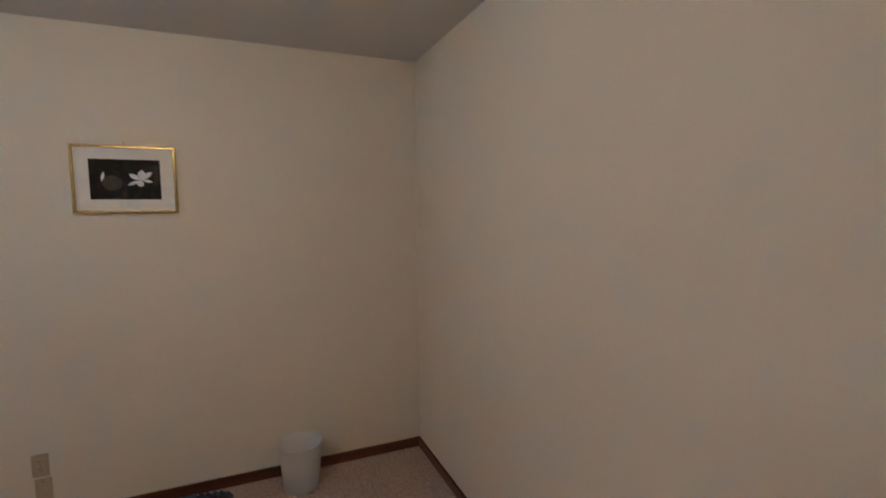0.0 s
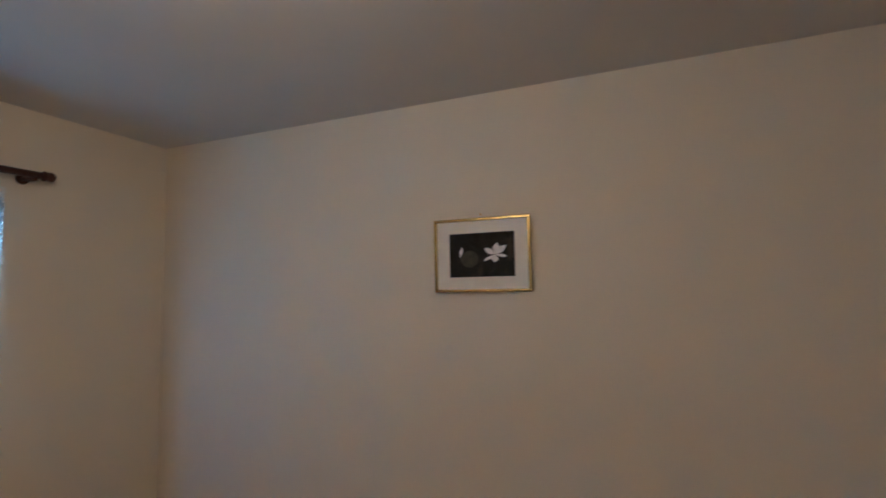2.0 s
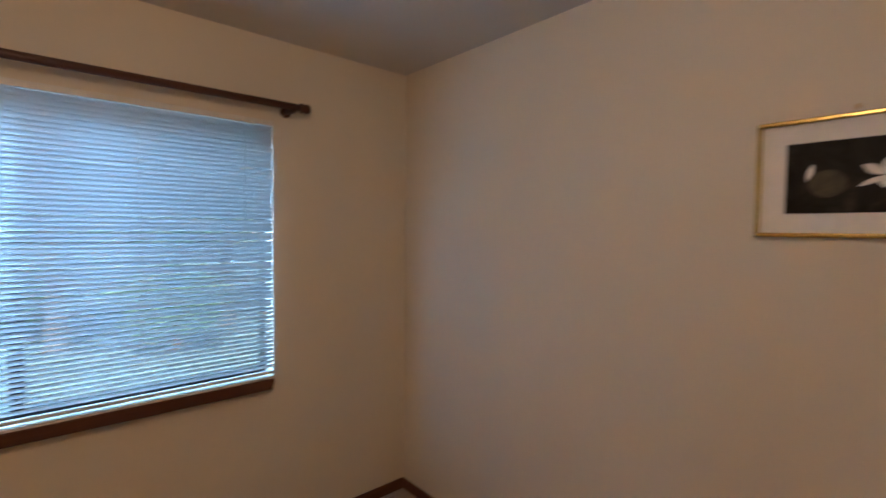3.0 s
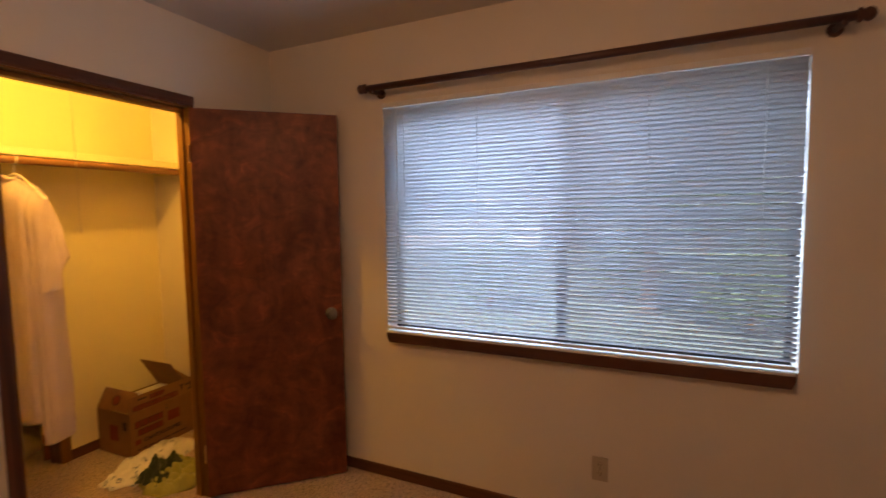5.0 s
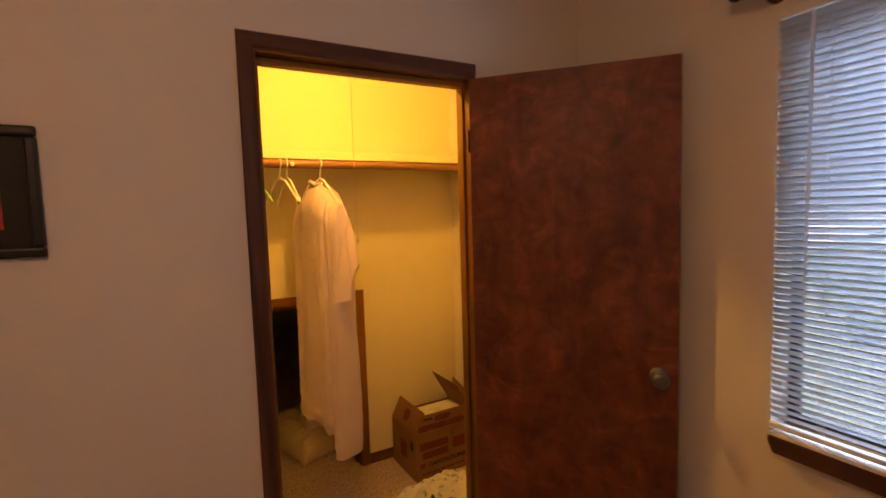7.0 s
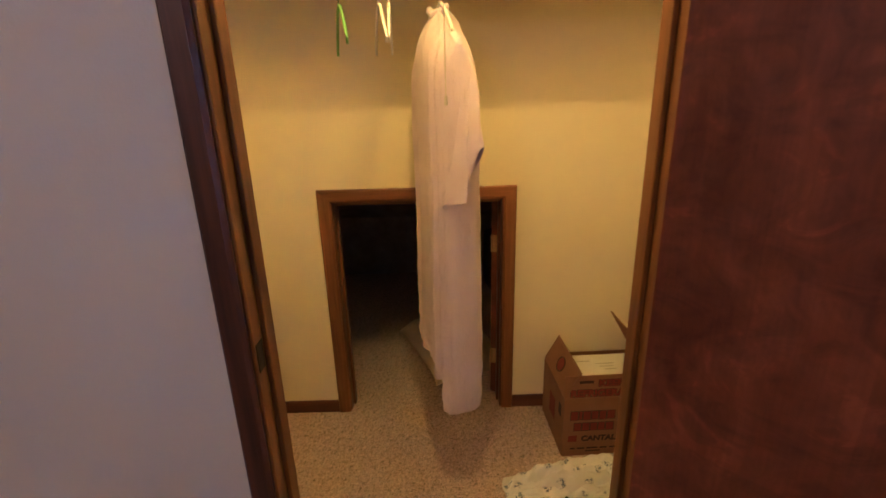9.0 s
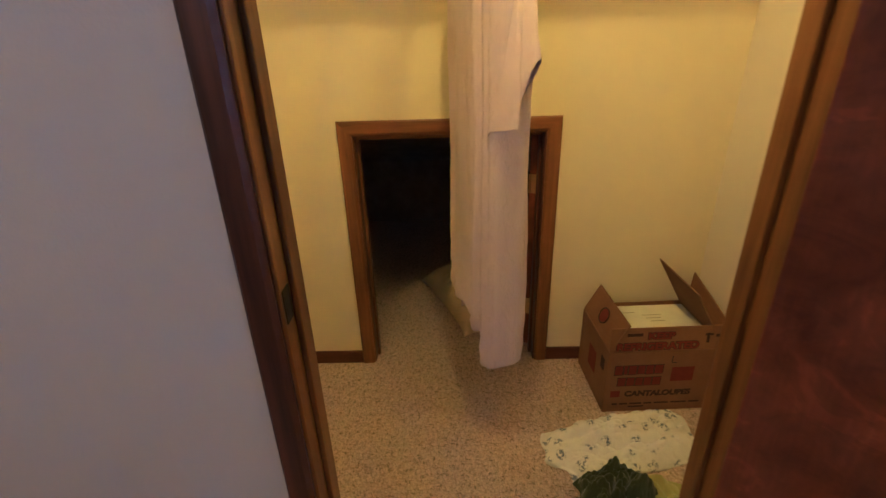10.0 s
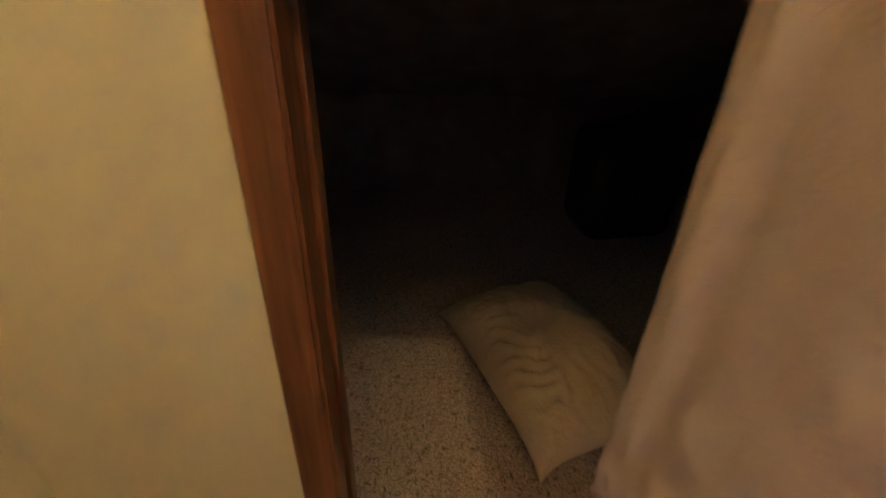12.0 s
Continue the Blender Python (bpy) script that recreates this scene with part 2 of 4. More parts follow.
def bin_mat():
    m, t, p = mat("frosted_white_plastic")
    v = coords(t)
    t.links.new(ramp(t, tex_noise(t, v, 9.0, 3), [(0.3, (0.86, 0.85, 0.83)), (0.7, (0.90, 0.89, 0.87))]), p.inputs["Base Color"])
    p.inputs["Roughness"].default_value = 0.45
    tr = nd(t, "BsdfTranslucent", Color=(0.9, 0.9, 0.9, 1))
    mx = t.nodes.new("ShaderNodeMixShader")
    mx.inputs[0].default_value = 0.4
    t.links.new(p.outputs[0], mx.inputs[1])
    t.links.new(tr.outputs[0], mx.inputs[2])
    t.links.new(mx.outputs[0], t.nodes["Material Output"].inputs["Surface"])
    return m


def photo_mat():
    m, t, p = mat("dark_pond_print")
    v = coords(t)
    c = ramp(t, tex_noise(t, v, 11.0, 5, 0.6, 1.0), [(0.35, (0.005, 0.005, 0.005)), (0.55, (0.014, 0.014, 0.014)), (0.75, (0.050, 0.044, 0.030))])
    t.links.new(c, p.inputs["Base Color"])
    p.inputs["Roughness"].default_value = 0.5
    p.inputs["Specular IOR Level"].default_value = 0.15
    return m


def art_mat():
    m, t, p = mat("red_and_green_print")
    v = coords(t)
    sep = t.nodes.new("ShaderNodeSeparateXYZ")
    t.links.new(v, sep.inputs[0])
    mr = nd(t, "MapRange")
    mr.inputs["From Min"].default_value, mr.inputs["From Max"].default_value = -0.10, 0.10
    t.links.new(sep.outputs["Z"], mr.inputs["Value"])
    add = t.nodes.new("ShaderNodeMath")
    add.inputs[1].default_value = 0.0
    t.links.new(mr.outputs[0], add.inputs[0])
    c = ramp(t, add.outputs[0], [(0.0, (0.42, 0.020, 0.018)), (0.38, (0.36, 0.022, 0.018)), (0.46, (0.10, 0.022, 0.016)), (0.55, (0.07, 0.062, 0.040))])
    t.links.new(mixc(t, 0.3, c, ramp(t, tex_noise(t, v, 25.0, 4), [(0.3, (0.4, 0.4, 0.4)), (0.7, (1.1, 1.1, 1.1))]), "MULTIPLY"), p.inputs["Base Color"])
    p.inputs["Roughness"].default_value = 0.5
    return m


M_CARPET, M_VENEER, M_SLAT = carpet_mat(), veneer_mat(), slat_mat()
M_CARD, M_GLASS, M_BIN, M_PHOTO, M_ART = card_mat(), glass_mat(), bin_mat(), photo_mat(), art_mat()
M_ROBE = cloth_mat("white_pink_cotton", (0.69, 0.56, 0.60), (0.79, 0.66, 0.73), 700.0, 19.0, 0.12, 0.75)
M_PILLOW = cloth_mat("tan_pillow_cotton", (0.68, 0.55, 0.33), (0.77, 0.63, 0.39), 600.0, 13.0, 0.0, 0.9)
M_FLORAL = floral_mat()
M_OLIVE = cloth_mat("olive_knit", (0.30, 0.30, 0.07), (0.36, 0.36, 0.10), 160.0, 18.0)
M_DKCLOTH = cloth_mat("dark_green_fleece", (0.018, 0.030, 0.012), (0.028, 0.045, 0.018), 120.0, 20.0)
M_BLUE = cloth_mat("blue_black_plush", (0.008, 0.014, 0.035), (0.03, 0.07, 0.15), 80.0, 45.0)
M_BULB = emit_mat("lit_bulb_glass", (1.0, 0.58, 0.14), 6.1)
M_LAMPGLASS = emit_mat("lit_lamp_glass", (1.0, 0.72, 0.45), 0.63)
M_LAWN = plain("lawn", (0.068, 0.095, 0.080), 0.95, 0, 0.25, 6.0)
M_LEAF = plain("shrub_leaf", (0.05, 0.09, 0.03), 0.7, 0, 0.4, 9.0)


# ---- building helpers ----
def mesh_ob(name, bm, material, smooth=False):
    me = bpy.data.meshes.new(name)
    bm.normal_update()
    bm.to_mesh(me)
    bm.free()
    me.materials.append(material)
    if smooth:
        for f in me.polygons:
            f.use_smooth = True
    return new(name, me)


def part(name, bm, material, parent, label="", smooth=False):
    ob = mesh_ob(name, bm, material, smooth)
    ob.parent = parent
    return tagged(ob, label) if label else ob


def thing(name, label, category, at=(0, 0, 0), rz=0.0, group="", kind=""):
    e = new(name)
    e.matrix_world = pose(*at, 0, 0, rz)
    e.empty_display_size = 0.05
    return tagged(e, label, category, group, kind)


def add_box(bm, x0, x1, y0, y1, z0, z1, bevel=0.0, m=None):
    r = bmesh.ops.create_cube(bm, size=1.0)
    vs = r["verts"]
    bmesh.ops.scale(bm, vec=(x1 - x0, y1 - y0, z1 - z0), verts=vs)
    bmesh.ops.translate(bm, vec=((x0 + x1) / 2, (y0 + y1) / 2, (z0 + z1) / 2), verts=vs)
    if bevel:
        es = list({e for v in vs for e in v.link_edges})
        out = bmesh.ops.bevel(bm, geom=es, offset=bevel, segments=2, profile=0.6, affect="EDGES")
        vs = list({v for f in out["faces"] for v in f.verts} | {v for v in vs if v.is_valid})
    if m is not None:
        bmesh.ops.transform(bm, matrix=m, verts=vs)
    return vs


def box(x0, x1, y0, y1, z0, z1, bevel=0.0, m=None):
    bm = bmesh.new()
    add_box(bm, x0, x1, y0, y1, z0, z1, bevel, m)
    return bm


def boxes(rows, bevel=0.0):
    bm = bmesh.new()
    for r in rows:
        add_box(bm, *r, bevel)
    return bm


def lathe(profile, segs=24, axis="z", m=None):
    """Turns (radius, height) rows round an axis."""
    bm = bmesh.new()
    rings = []
    for r, h in profile:
        rings.append([bm.verts.new((r * math.cos(2 * math.pi * i / segs), r * math.sin(2 * math.pi * i / segs), h)) for i in range(segs)])
    for a, b in zip(rings, rings[1:]):
        for i in range(segs):
            j = (i + 1) % segs
            bm.faces.new((a[i], a[j], b[j], b[i]))
    if profile[0][0] > 1e-4:
        bm.faces.new(rings[0][::-1])
    if profile[-1][0] > 1e-4:
        bm.faces.new(rings[-1])
    if axis == "x":
        bmesh.ops.transform(bm, matrix=pose(0, 0, 0, 0, 90, 0), verts=bm.verts)
    if axis == "y":
        bmesh.ops.transform(bm, matrix=pose(0, 0, 0, -90, 0, 0), verts=bm.verts)
    if m is not None:
        bmesh.ops.transform(bm, matrix=m, verts=bm.verts)
    return bm


def add_tube(bm, pts, r, segs=8):
    pts = [Vector(p) for p in pts]
    rings = []
    for i, p in enumerate(pts):
        d = (pts[min(i + 1, len(pts) - 1)] - pts[max(i - 1, 0)]).normalized()
        up = Vector((0, 0, 1)) if abs(d.z) < 0.9 else Vector((0, 1, 0))
        a = d.cross(up).normalized()
        b = d.cross(a)
        rad = r(i / (len(pts) - 1)) if callable(r) else r
        rings.append([bm.verts.new(p + rad * (math.cos(k * 2 * math.pi / segs) * a + math.sin(k * 2 * math.pi / segs) * b)) for k in range(segs)])
    for a, b in zip(rings, rings[1:]):
        for k in range(segs):
            j = (k + 1) % segs
            bm.faces.new((a[k], a[j], b[j], b[k]))
    bm.faces.new(rings[0][::-1])
    bm.faces.new(rings[-1])


def tube(pts, r, segs=8):
    bm = bmesh.new()
    add_tube(bm, pts, r, segs)
    return bm


def structure(name, bm, material, label, category="", smooth=False):
    return tagged(mesh_ob(name, bm, material, smooth), label, category or name.split("_")[0], kind="structure")


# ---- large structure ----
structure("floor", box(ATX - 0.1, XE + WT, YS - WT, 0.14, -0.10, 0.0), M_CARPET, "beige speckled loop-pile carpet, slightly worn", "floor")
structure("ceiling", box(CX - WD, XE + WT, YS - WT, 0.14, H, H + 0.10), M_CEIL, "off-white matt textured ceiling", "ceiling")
structure("wall_north", boxes([
    (CX - WD, WX0, 0, 0.14, 0, H), (WX1, XE + WT, 0, 0.14, 0, H),
    (WX0, WX1, 0, 0.14, 0, WZ0 - 0.022), (WX0, WX1, 0, 0.14, WZ1, H)]), M_WALL, "cream painted wall with a wide window opening", "wall")
structure("wall_east", box(XE, XE + WT, YS - WT, 0, 0, H), M_WALL, "cream painted plain bedroom wall", "wall")
structure("wall_south", box(-WD, XE, YS - WT, YS, 0, H), M_WALL, "cream painted plain bedroom wall", "wall")
JT = 0.018
structure("wall_west", boxes([
    (-WD, 0, YS, DY0 - JT, 0, H), (-WD, 0, DY1 + JT, 0, 0, H),
    (-WD, 0, DY0 - JT, DY1 + JT, DH + JT, H)]), M_WALL, "cream painted wall with the closet doorway", "wall")
structure("wall_closet_side", box(CX, -WD, CY0 - WT, CY0, 0, H), M_CLOSET, "closet side wall, cream paint yellowed for the bulb's light", "wall")
structure("wall_closet_back", boxes([
    (CX - WD, CX, CY0 - WT, SY0 - JT, 0, H), (CX - WD, CX, SY1 + JT, 0, 0, H),
    (CX - WD, CX, SY0 - JT, SY1 + JT, SH + JT, H)]), M_CLOSET, "closet back wall with low doorway, paint yellowed for the bulb's light", "wall")
# attic behind the low door: knee space under the roof slope
structure("wall_attic", boxes([
    (ATX - 0.1, ATX, -3.0, 0.5, -0.08, 1.6), (ATX, CX - WD, -3.1, -3.0, -0.08, 1.6), (ATX, CX - WD, 0.5, 0.6, -0.08, 1.6),
    (CX - WD - 0.02, CX - WD, -3.0, CY0 - WT, -0.08, 1.6), (CX - WD - 0.02, CX - WD, 0.14, 0.5, -0.08, 1.6)]), M_ATTIC, "dark unfinished attic wall boards", "wall")
slope = bmesh.new()
add_box(slope, -1.06, 1.06, -1.8, 1.8, 0, 0.08, 0, pose(-2.17, -1.25, 1.02, 0, -32, 0))
structure("ceiling_attic", slope, M_ATTIC, "dark sloping attic roof boards", "ceiling")
# unseen box added over the attic to stop sky light leaking in
structure("roof_attic", box(ATX - 0.1, CX - WD, -3.1, 0.6, 1.6, 1.66), M_ATTIC, "unseen flat cover keeping sky light out of the attic", "roof")
structure("floor_attic", boxes([(ATX, CX - WD, -3.0, YS + 0.02 + 0.5, -0.1, -0.002), (ATX, CX - WD, 0.14, 0.5, -0.1, -0.002)]), M_ATTIC, "dark attic floor boards", "floor")


def baseboard(name, x0, x1, y0, y1, material):
    bm = box(x0, x1, y0, y1, 0, 0.062, 0.003)
    structure(name, bm, material, "dark stained wooden baseboard", "baseboard")


BT = 0.012
baseboard("baseboard_north", 0.0, XE, -BT, 0, M_CASEX)
baseboard("baseboard_east", XE - BT, XE, YS, -BT, M_CASEY)
baseboard("baseboard_south", 0, XE - BT, YS, YS + BT, M_CASEX)
baseboard("baseboard_west_a", 0, BT, YS + BT, DY0 - 0.056, M_CASEY)
baseboard("baseboard_west_b", 0, BT, DY1 + 0.036, -BT, M_CASEY)
baseboard("baseboard_closet_back_a", CX, CX + BT, CY0, SY0 - 0.06, M_CASEY)
baseboard("baseboard_closet_back_b", CX, CX + BT, SY1 + 0.06, 0, M_CASEY)
baseboard("baseboard_closet_side", CX + BT, -WD, CY0, CY0 + BT, M_CASEX)
baseboard("baseboard_closet_north", CX + BT, -WD, -BT, 0, M_CASEX)


def casing_piece(axis, a0, a1, w, t, face, side, mitre0=0.0, mitre1=0.0):
    """A flat trim board with eased edges, lying on the plane x = face; mitred at its ends."""
    bm = bmesh.new()
    s = side * t
    prof = [(0.0, 0.0), (0.0, s * 0.75), (w * 0.10, s), (w * 0.82, s * 0.92), (w, s * 0.55), (w, 0.0)]
    rows = []
    for k, (a, mt) in enumerate(((a0, mitre0), (a1, mitre1))):
        row = []
        for q, d in prof:
            al = a + mt * q
            row.append(bm.verts.new((face + d, q, al) if axis == "z" else (face + d, al, q)))
        rows.append(row)
    n = len(prof)
    for i in range(n):
        j = (i + 1) % n
        bm.faces.new((rows[0][i], rows[0][j], rows[1][j], rows[1][i]))
    bm.faces.new(rows[0][::-1])
    bm.faces.new(rows[1])
    bmesh.ops.recalc_face_normals(bm, faces=bm.faces)
    return bm


def frame_trim(name, label, x_face, side, y0, y1, h, w, depth0, depth1, stop_x, w_hinge=None, m_case=None, m_head=None, m_jamb_shaded=None):
    """Casing on one face, jambs through the wall and stops, round a doorway in a wall of constant x."""
    top = thing(name, label, "door frame", (0, 0, 0), kind="structure")
    rv = 0.006
    # legs: profile from the outer edge to the inner edge
    bm = casing_piece("z", 0, h + rv + w, w, 0.016, x_face, side, 0, -1.0)
    bmesh.ops.translate(bm, vec=(0, y0 - rv - w, 0), verts=bm.verts)
    part("casing", bm, m_case or M_TRIM, top)
    wh = w_hinge or w
    bm = casing_piece("z", 0, h + rv + (w if wh == w else 0), wh, 0.016, x_face, side, 0, -1.0 if wh == w else 0)
    bmesh.ops.scale(bm, vec=(1, -1, 1), verts=bm.verts)
    bmesh.ops.reverse_faces(bm, faces=bm.faces)
    bmesh.ops.translate(bm, vec=(0, y1 + rv + wh, 0), verts=bm.verts)
    part("casing", bm, m_case or M_TRIM, top)
    bm = casing_piece("y", y0 - rv - w, y1 + rv + wh, w, 0.016, x_face, side, 1.0, -1.0 if wh == w else 0)
    bmesh.ops.scale(bm, vec=(1, 1, -1), verts=bm.verts)
    bmesh.ops.reverse_faces(bm, faces=bm.faces)
    bmesh.ops.translate(bm, vec=(0, 0, h + rv + w), verts=bm.verts)
    part("head_casing", bm, m_head or M_TRIMY, top)
    part("jamb", box(depth0, depth1, y0 - JT, y0, 0, h + JT, 0.002), M_TRIM, top)
    part("jamb", box(depth0, depth1, y1, y1 + JT, 0, h + JT, 0.002), m_jamb_shaded or M_TRIM, top)
    part("head_jamb", box(depth0, depth1, y0, y1, h, h + JT, 0.002), M_TRIMY, top)
    s0, s1 = stop_x
    part("stop", box(s0, s1, y0, y0 + 0.010, 0, h - 0.010, 0.003), M_TRIM, top)
    part("stop", box(s0, s1, y1 - 0.010, y1, 0, h - 0.010, 0.003), m_jamb_shaded or M_TRIM, top)
    part("head_stop", box(s0, s1, y0, y1, h - 0.020, h, 0.003), M_TRIMY, top)
    return top


door_frame = frame_trim("door_frame_1", "dark stained wooden frame of the closet doorway", 0.0, 1, DY0, DY1, DH, 0.048, -WD, 0.002, (-0.084, -0.041), 0.014, M_CASE, M_CASEY)
# strike plate on the jamb
sp = part("strike_plate", box(-0.034, -0.004, DY0, DY0 + 0.002, 0.935, 0.995, 0.0008), M_DKMETAL, door_frame, "worn metal strike plate")
part("latch_hole", box(-0.024, -0.010, DY0 + 0.0021, DY0 + 0.0026, 0.948, 0.982), M_SLOT, sp)
# jamb and stop at y1 take darker wood as the shade on that side
low_frame = frame_trim("door_frame_2", "stained wooden frame of the low attic doorway", CX, 1, SY0, SY1, SH, 0.053, CX - WD, CX + 0.002, (CX - 0.080, CX - 0.045), m_jamb_shaded=M_CASE)


def hinge(parent, at, rz, h=0.085):
    bm = bmesh.new()
    add_box(bm, -0.016, 0.016, -0.001, 0.0015, -h / 2, h / 2, 0.0006)
    add_tube(bm, [(0.018, 0.001, -h / 2), (0.018, 0.001, 0), (0.018, 0.001, h / 2)], 0.0055, 10)
    bmesh.ops.transform(bm, matrix=pose(*at, 0, 0, rz), verts=bm.verts)
    return part("hinge", bm, M_BRASS, parent, "brass butt hinge")


# ---- closet door, standing open ----
DW, DT = 0.723, 0.035
door_1 = thing("door_1", "flush red-brown veneered door, standing wide open", "door", (0.012, -0.572, 0.0), 43.0, kind="structure")
# local x runs from the hinge along the slab; local -y side faces the room
part("slab", box(0.004, DW, 0.0, DT, 0.014, DH - 0.004, 0.0015), M_VENEER, door_1)
for face, sgn in ((0.0, -1), (DT, 1)):
    kb = lathe([(0.031, 0.0), (0.031, 0.004), (0.024, 0.009), (0.012, 0.012), (0.011, 0.030), (0.020, 0.036), (0.027, 0.046), (0.028, 0.055), (0.024, 0.063), (0.013, 0.066), (0.0, 0.0665)], 28, "y")
    if sgn < 0:
        bmesh.ops.rotate(kb, cent=(0, 0, 0), matrix=Matrix.Rotation(math.pi, 3, "Z"), verts=kb.verts)
    bmesh.ops.translate(kb, vec=(DW - 0.062, face, 0.945), verts=kb.verts)
    part("knob", kb, M_STEEL, door_1, "aged metal round door knob", True)
part("latch_plate", box(DW, DW + 0.0015, 0.006, 0.029, 0.917, 0.973), M_STEEL, door_1)
for z in (0.24, 1.80):
    hinge(door_1, (-0.004, DT * 0.35, z), 90)

# ---- low attic door, swung into the attic ----
door_2 = thing("door_2", "low dark wooden attic door, swung open inward", "door", (CX - WD - 0.002, SY1 - 0.002, 0), 158.0, kind="structure")
part("slab", box(0.004, SY1 - SY0 - 0.01, 0.0, 0.034, 0.014, SH - 0.004, 0.0015), M_VENEER, door_2)
for z in (0.22, 0.80):
    hinge(door_2, (0.0035, 0.014, z), 90, 0.08)

# ---- window ----
window_1 = thing("window_1", "wide sliding window with a metal frame behind closed blinds", "window", (0, 0, 0), kind="structure")
FW = 0.024
MX = 1.713
part("frame_head", box(WX0, WX1, 0.098, 0.138, WZ1 - FW, WZ1, 0.003), M_ALU, window_1)
part("frame_foot", box(WX0, WX1, 0.098, 0.138, WZ0, WZ0 + FW, 0.003), M_ALU, window_1)
part("frame_side", box(WX0, WX0 + FW, 0.098, 0.138, WZ0 + FW, WZ1 - FW, 0.003), M_ALU, window_1)
part("frame_side", box(WX1 - FW, WX1, 0.098, 0.138, WZ0 + FW, WZ1 - FW, 0.003), M_ALU, window_1)
part("mullion", box(MX - 0.024, MX + 0.024, 0.094, 0.136, WZ0 + FW, WZ1 - FW, 0.003), M_ALU, window_1)
for a, b in ((WX0 + FW, MX - 0.024), (MX + 0.024, WX1 - FW)):
    g = part("pane", box(a, b, 0.115, 0.119, WZ0 + FW, WZ1 - FW), M_GLASS, window_1)
    g.visible_shadow = False
sill = bmesh.new()
# stool with clipped lower corners
pr = [(BX0 + 0.008, WZ0), (BX1 - 0.004, WZ0), (BX1 - 0.004, WZ0 - 0.018), (BX1 - 0.016, WZ0 - 0.051), (BX0 + 0.022, WZ0 - 0.051), (BX0 + 0.008, WZ0 - 0.018)]
fr = [sill.verts.new((x, -0.048, z)) for x, z in pr]
bk = [sill.verts.new((x, -0.001, z)) for x, z in pr]
sill.faces.new(fr)
sill.faces.new(bk[::-1])
for i in range(6):
    j = (i + 1) % 6
    sill.faces.new((fr[i], bk[i], bk[j], fr[j]))
bmesh.ops.recalc_face_normals(sill, faces=sill.faces)
bmesh.ops.bevel(sill, geom=list(sill.edges), offset=0.003, segments=2, affect="EDGES")
part("sill", sill, M_SILL, window_1, "dark stained wooden window sill")
# added white strip: daylight on the dark sill's top, put in as colour
part("sill_daylit_top", box(BX0 + 0.010, BX1 - 0.006, -0.046, -0.0005, WZ0 + 0.0005, WZ0 + 0.011, 0.002), M_WHITE, window_1, "white strip standing for daylight on the sill's top")
part("sill_board", box(WX0, WX1, 0.0, 0.13, WZ0 - 0.021, WZ0, 0.001), M_TRIMX, window_1)

# ---- blind ----
blind = thing("window_blind", "white horizontal slatted mini blind, lowered and nearly closed", "blind", (0, 0, 0))
BY = -0.020
part("head_rail", box(BX0, BX1, BY - 0.014, BY + 0.019, BZ1 - 0.026, BZ1, 0.002), M_WHITE, blind)
part("bottom_rail", box(BX0 + 0.002, BX1 - 0.002, BY - 0.012, BY + 0.012, WZ0 + 0.020, WZ0 + 0.034, 0.003), M_WHITE, blind)


def slat_mesh(length, width=0.026, crown=0.0022, thick=0.0005, n=6):
    bm = bmesh.new()
    rows = []
    for x in (0.0, length):
        up, dn = [], []
        for i in range(n + 1):
            q = i / n - 0.5
            up.append(bm.verts.new((x, q * width, crown * (1 - 4 * q * q))))
            dn.append(bm.verts.new((x, q * width, crown * (1 - 4 * q * q) - thick)))
        rows.append(up + dn[::-1])
    m = len(rows[0])
    for i in range(m):
        j = (i + 1) % m
        bm.faces.new((rows[0][i], rows[1][i], rows[1][j], rows[0][j]))
    bm.faces.new(rows[0])
    bm.faces.new(rows[1][::-1])
    bmesh.ops.recalc_face_normals(bm, faces=bm.faces)
    me = bpy.data.meshes.new("slat")
    bm.to_mesh(me)
    bm.free()
    me.materials.append(M_SLAT)
    for f in me.polygons:
        f.use_smooth = len(f.vertices) == 4
    return me


SLAT = slat_mesh(BX1 - BX0 - 0.004)
PITCH = 0.0198
nsl = int((BZ1 - 0.040 - (WZ0 + 0.046)) / PITCH)
rnd = random.Random(4)
for k in range(nsl + 1):
    s = new("slat", SLAT)
    z = BZ1 - 0.040 - k * PITCH
    tilt = -46.0 + rnd.uniform(-1.2, 1.2)
    s.matrix_basis = pose(BX0 + 0.002 + rnd.uniform(-0.001, 0.001), BY, z, tilt, rnd.uniform(-0.05, 0.05), 0)
    s.parent = blind
for x in (BX0 + 0.13, (BX0 + BX1) / 2 - 0.38, (BX0 + BX1) / 2 + 0.38, BX1 - 0.13):
    part("ladder_cord", boxes([(x - 0.0008, x + 0.0008, BY - 0.0145, BY - 0.0135, WZ0 + 0.02, BZ1 - 0.026),
                               (x - 0.0008, x + 0.0008, BY + 0.0135, BY + 0.0145, WZ0 + 0.02, BZ1 - 0.026)]), M_WHITE, blind)
part("tilt_wand", tube([(BX0 + 0.090, BY - 0.022, BZ1 - 0.026), (BX0 + 0.090, BY - 0.024, 1.7), (BX0 + 0.089, BY - 0.024, 1.25)], 0.0033, 8), M_BIN, blind, "thin clear plastic tilt wand")

# ---- curtain rod ----
rod = thing("curtain_rod", "dark brown wooden curtain rod above the window", "curtain rod", (0, 0, 0))
RX0, RX1, RY, RZ = 0.715, 2.765, -0.090, 2.138
part("pole", tube([(RX0 + 0.03, RY, RZ), ((RX0 + RX1) / 2, RY, RZ - 0.004), (RX1 - 0.03, RY, RZ)], 0.0165, 16), M_ROD, rod, smooth=True)
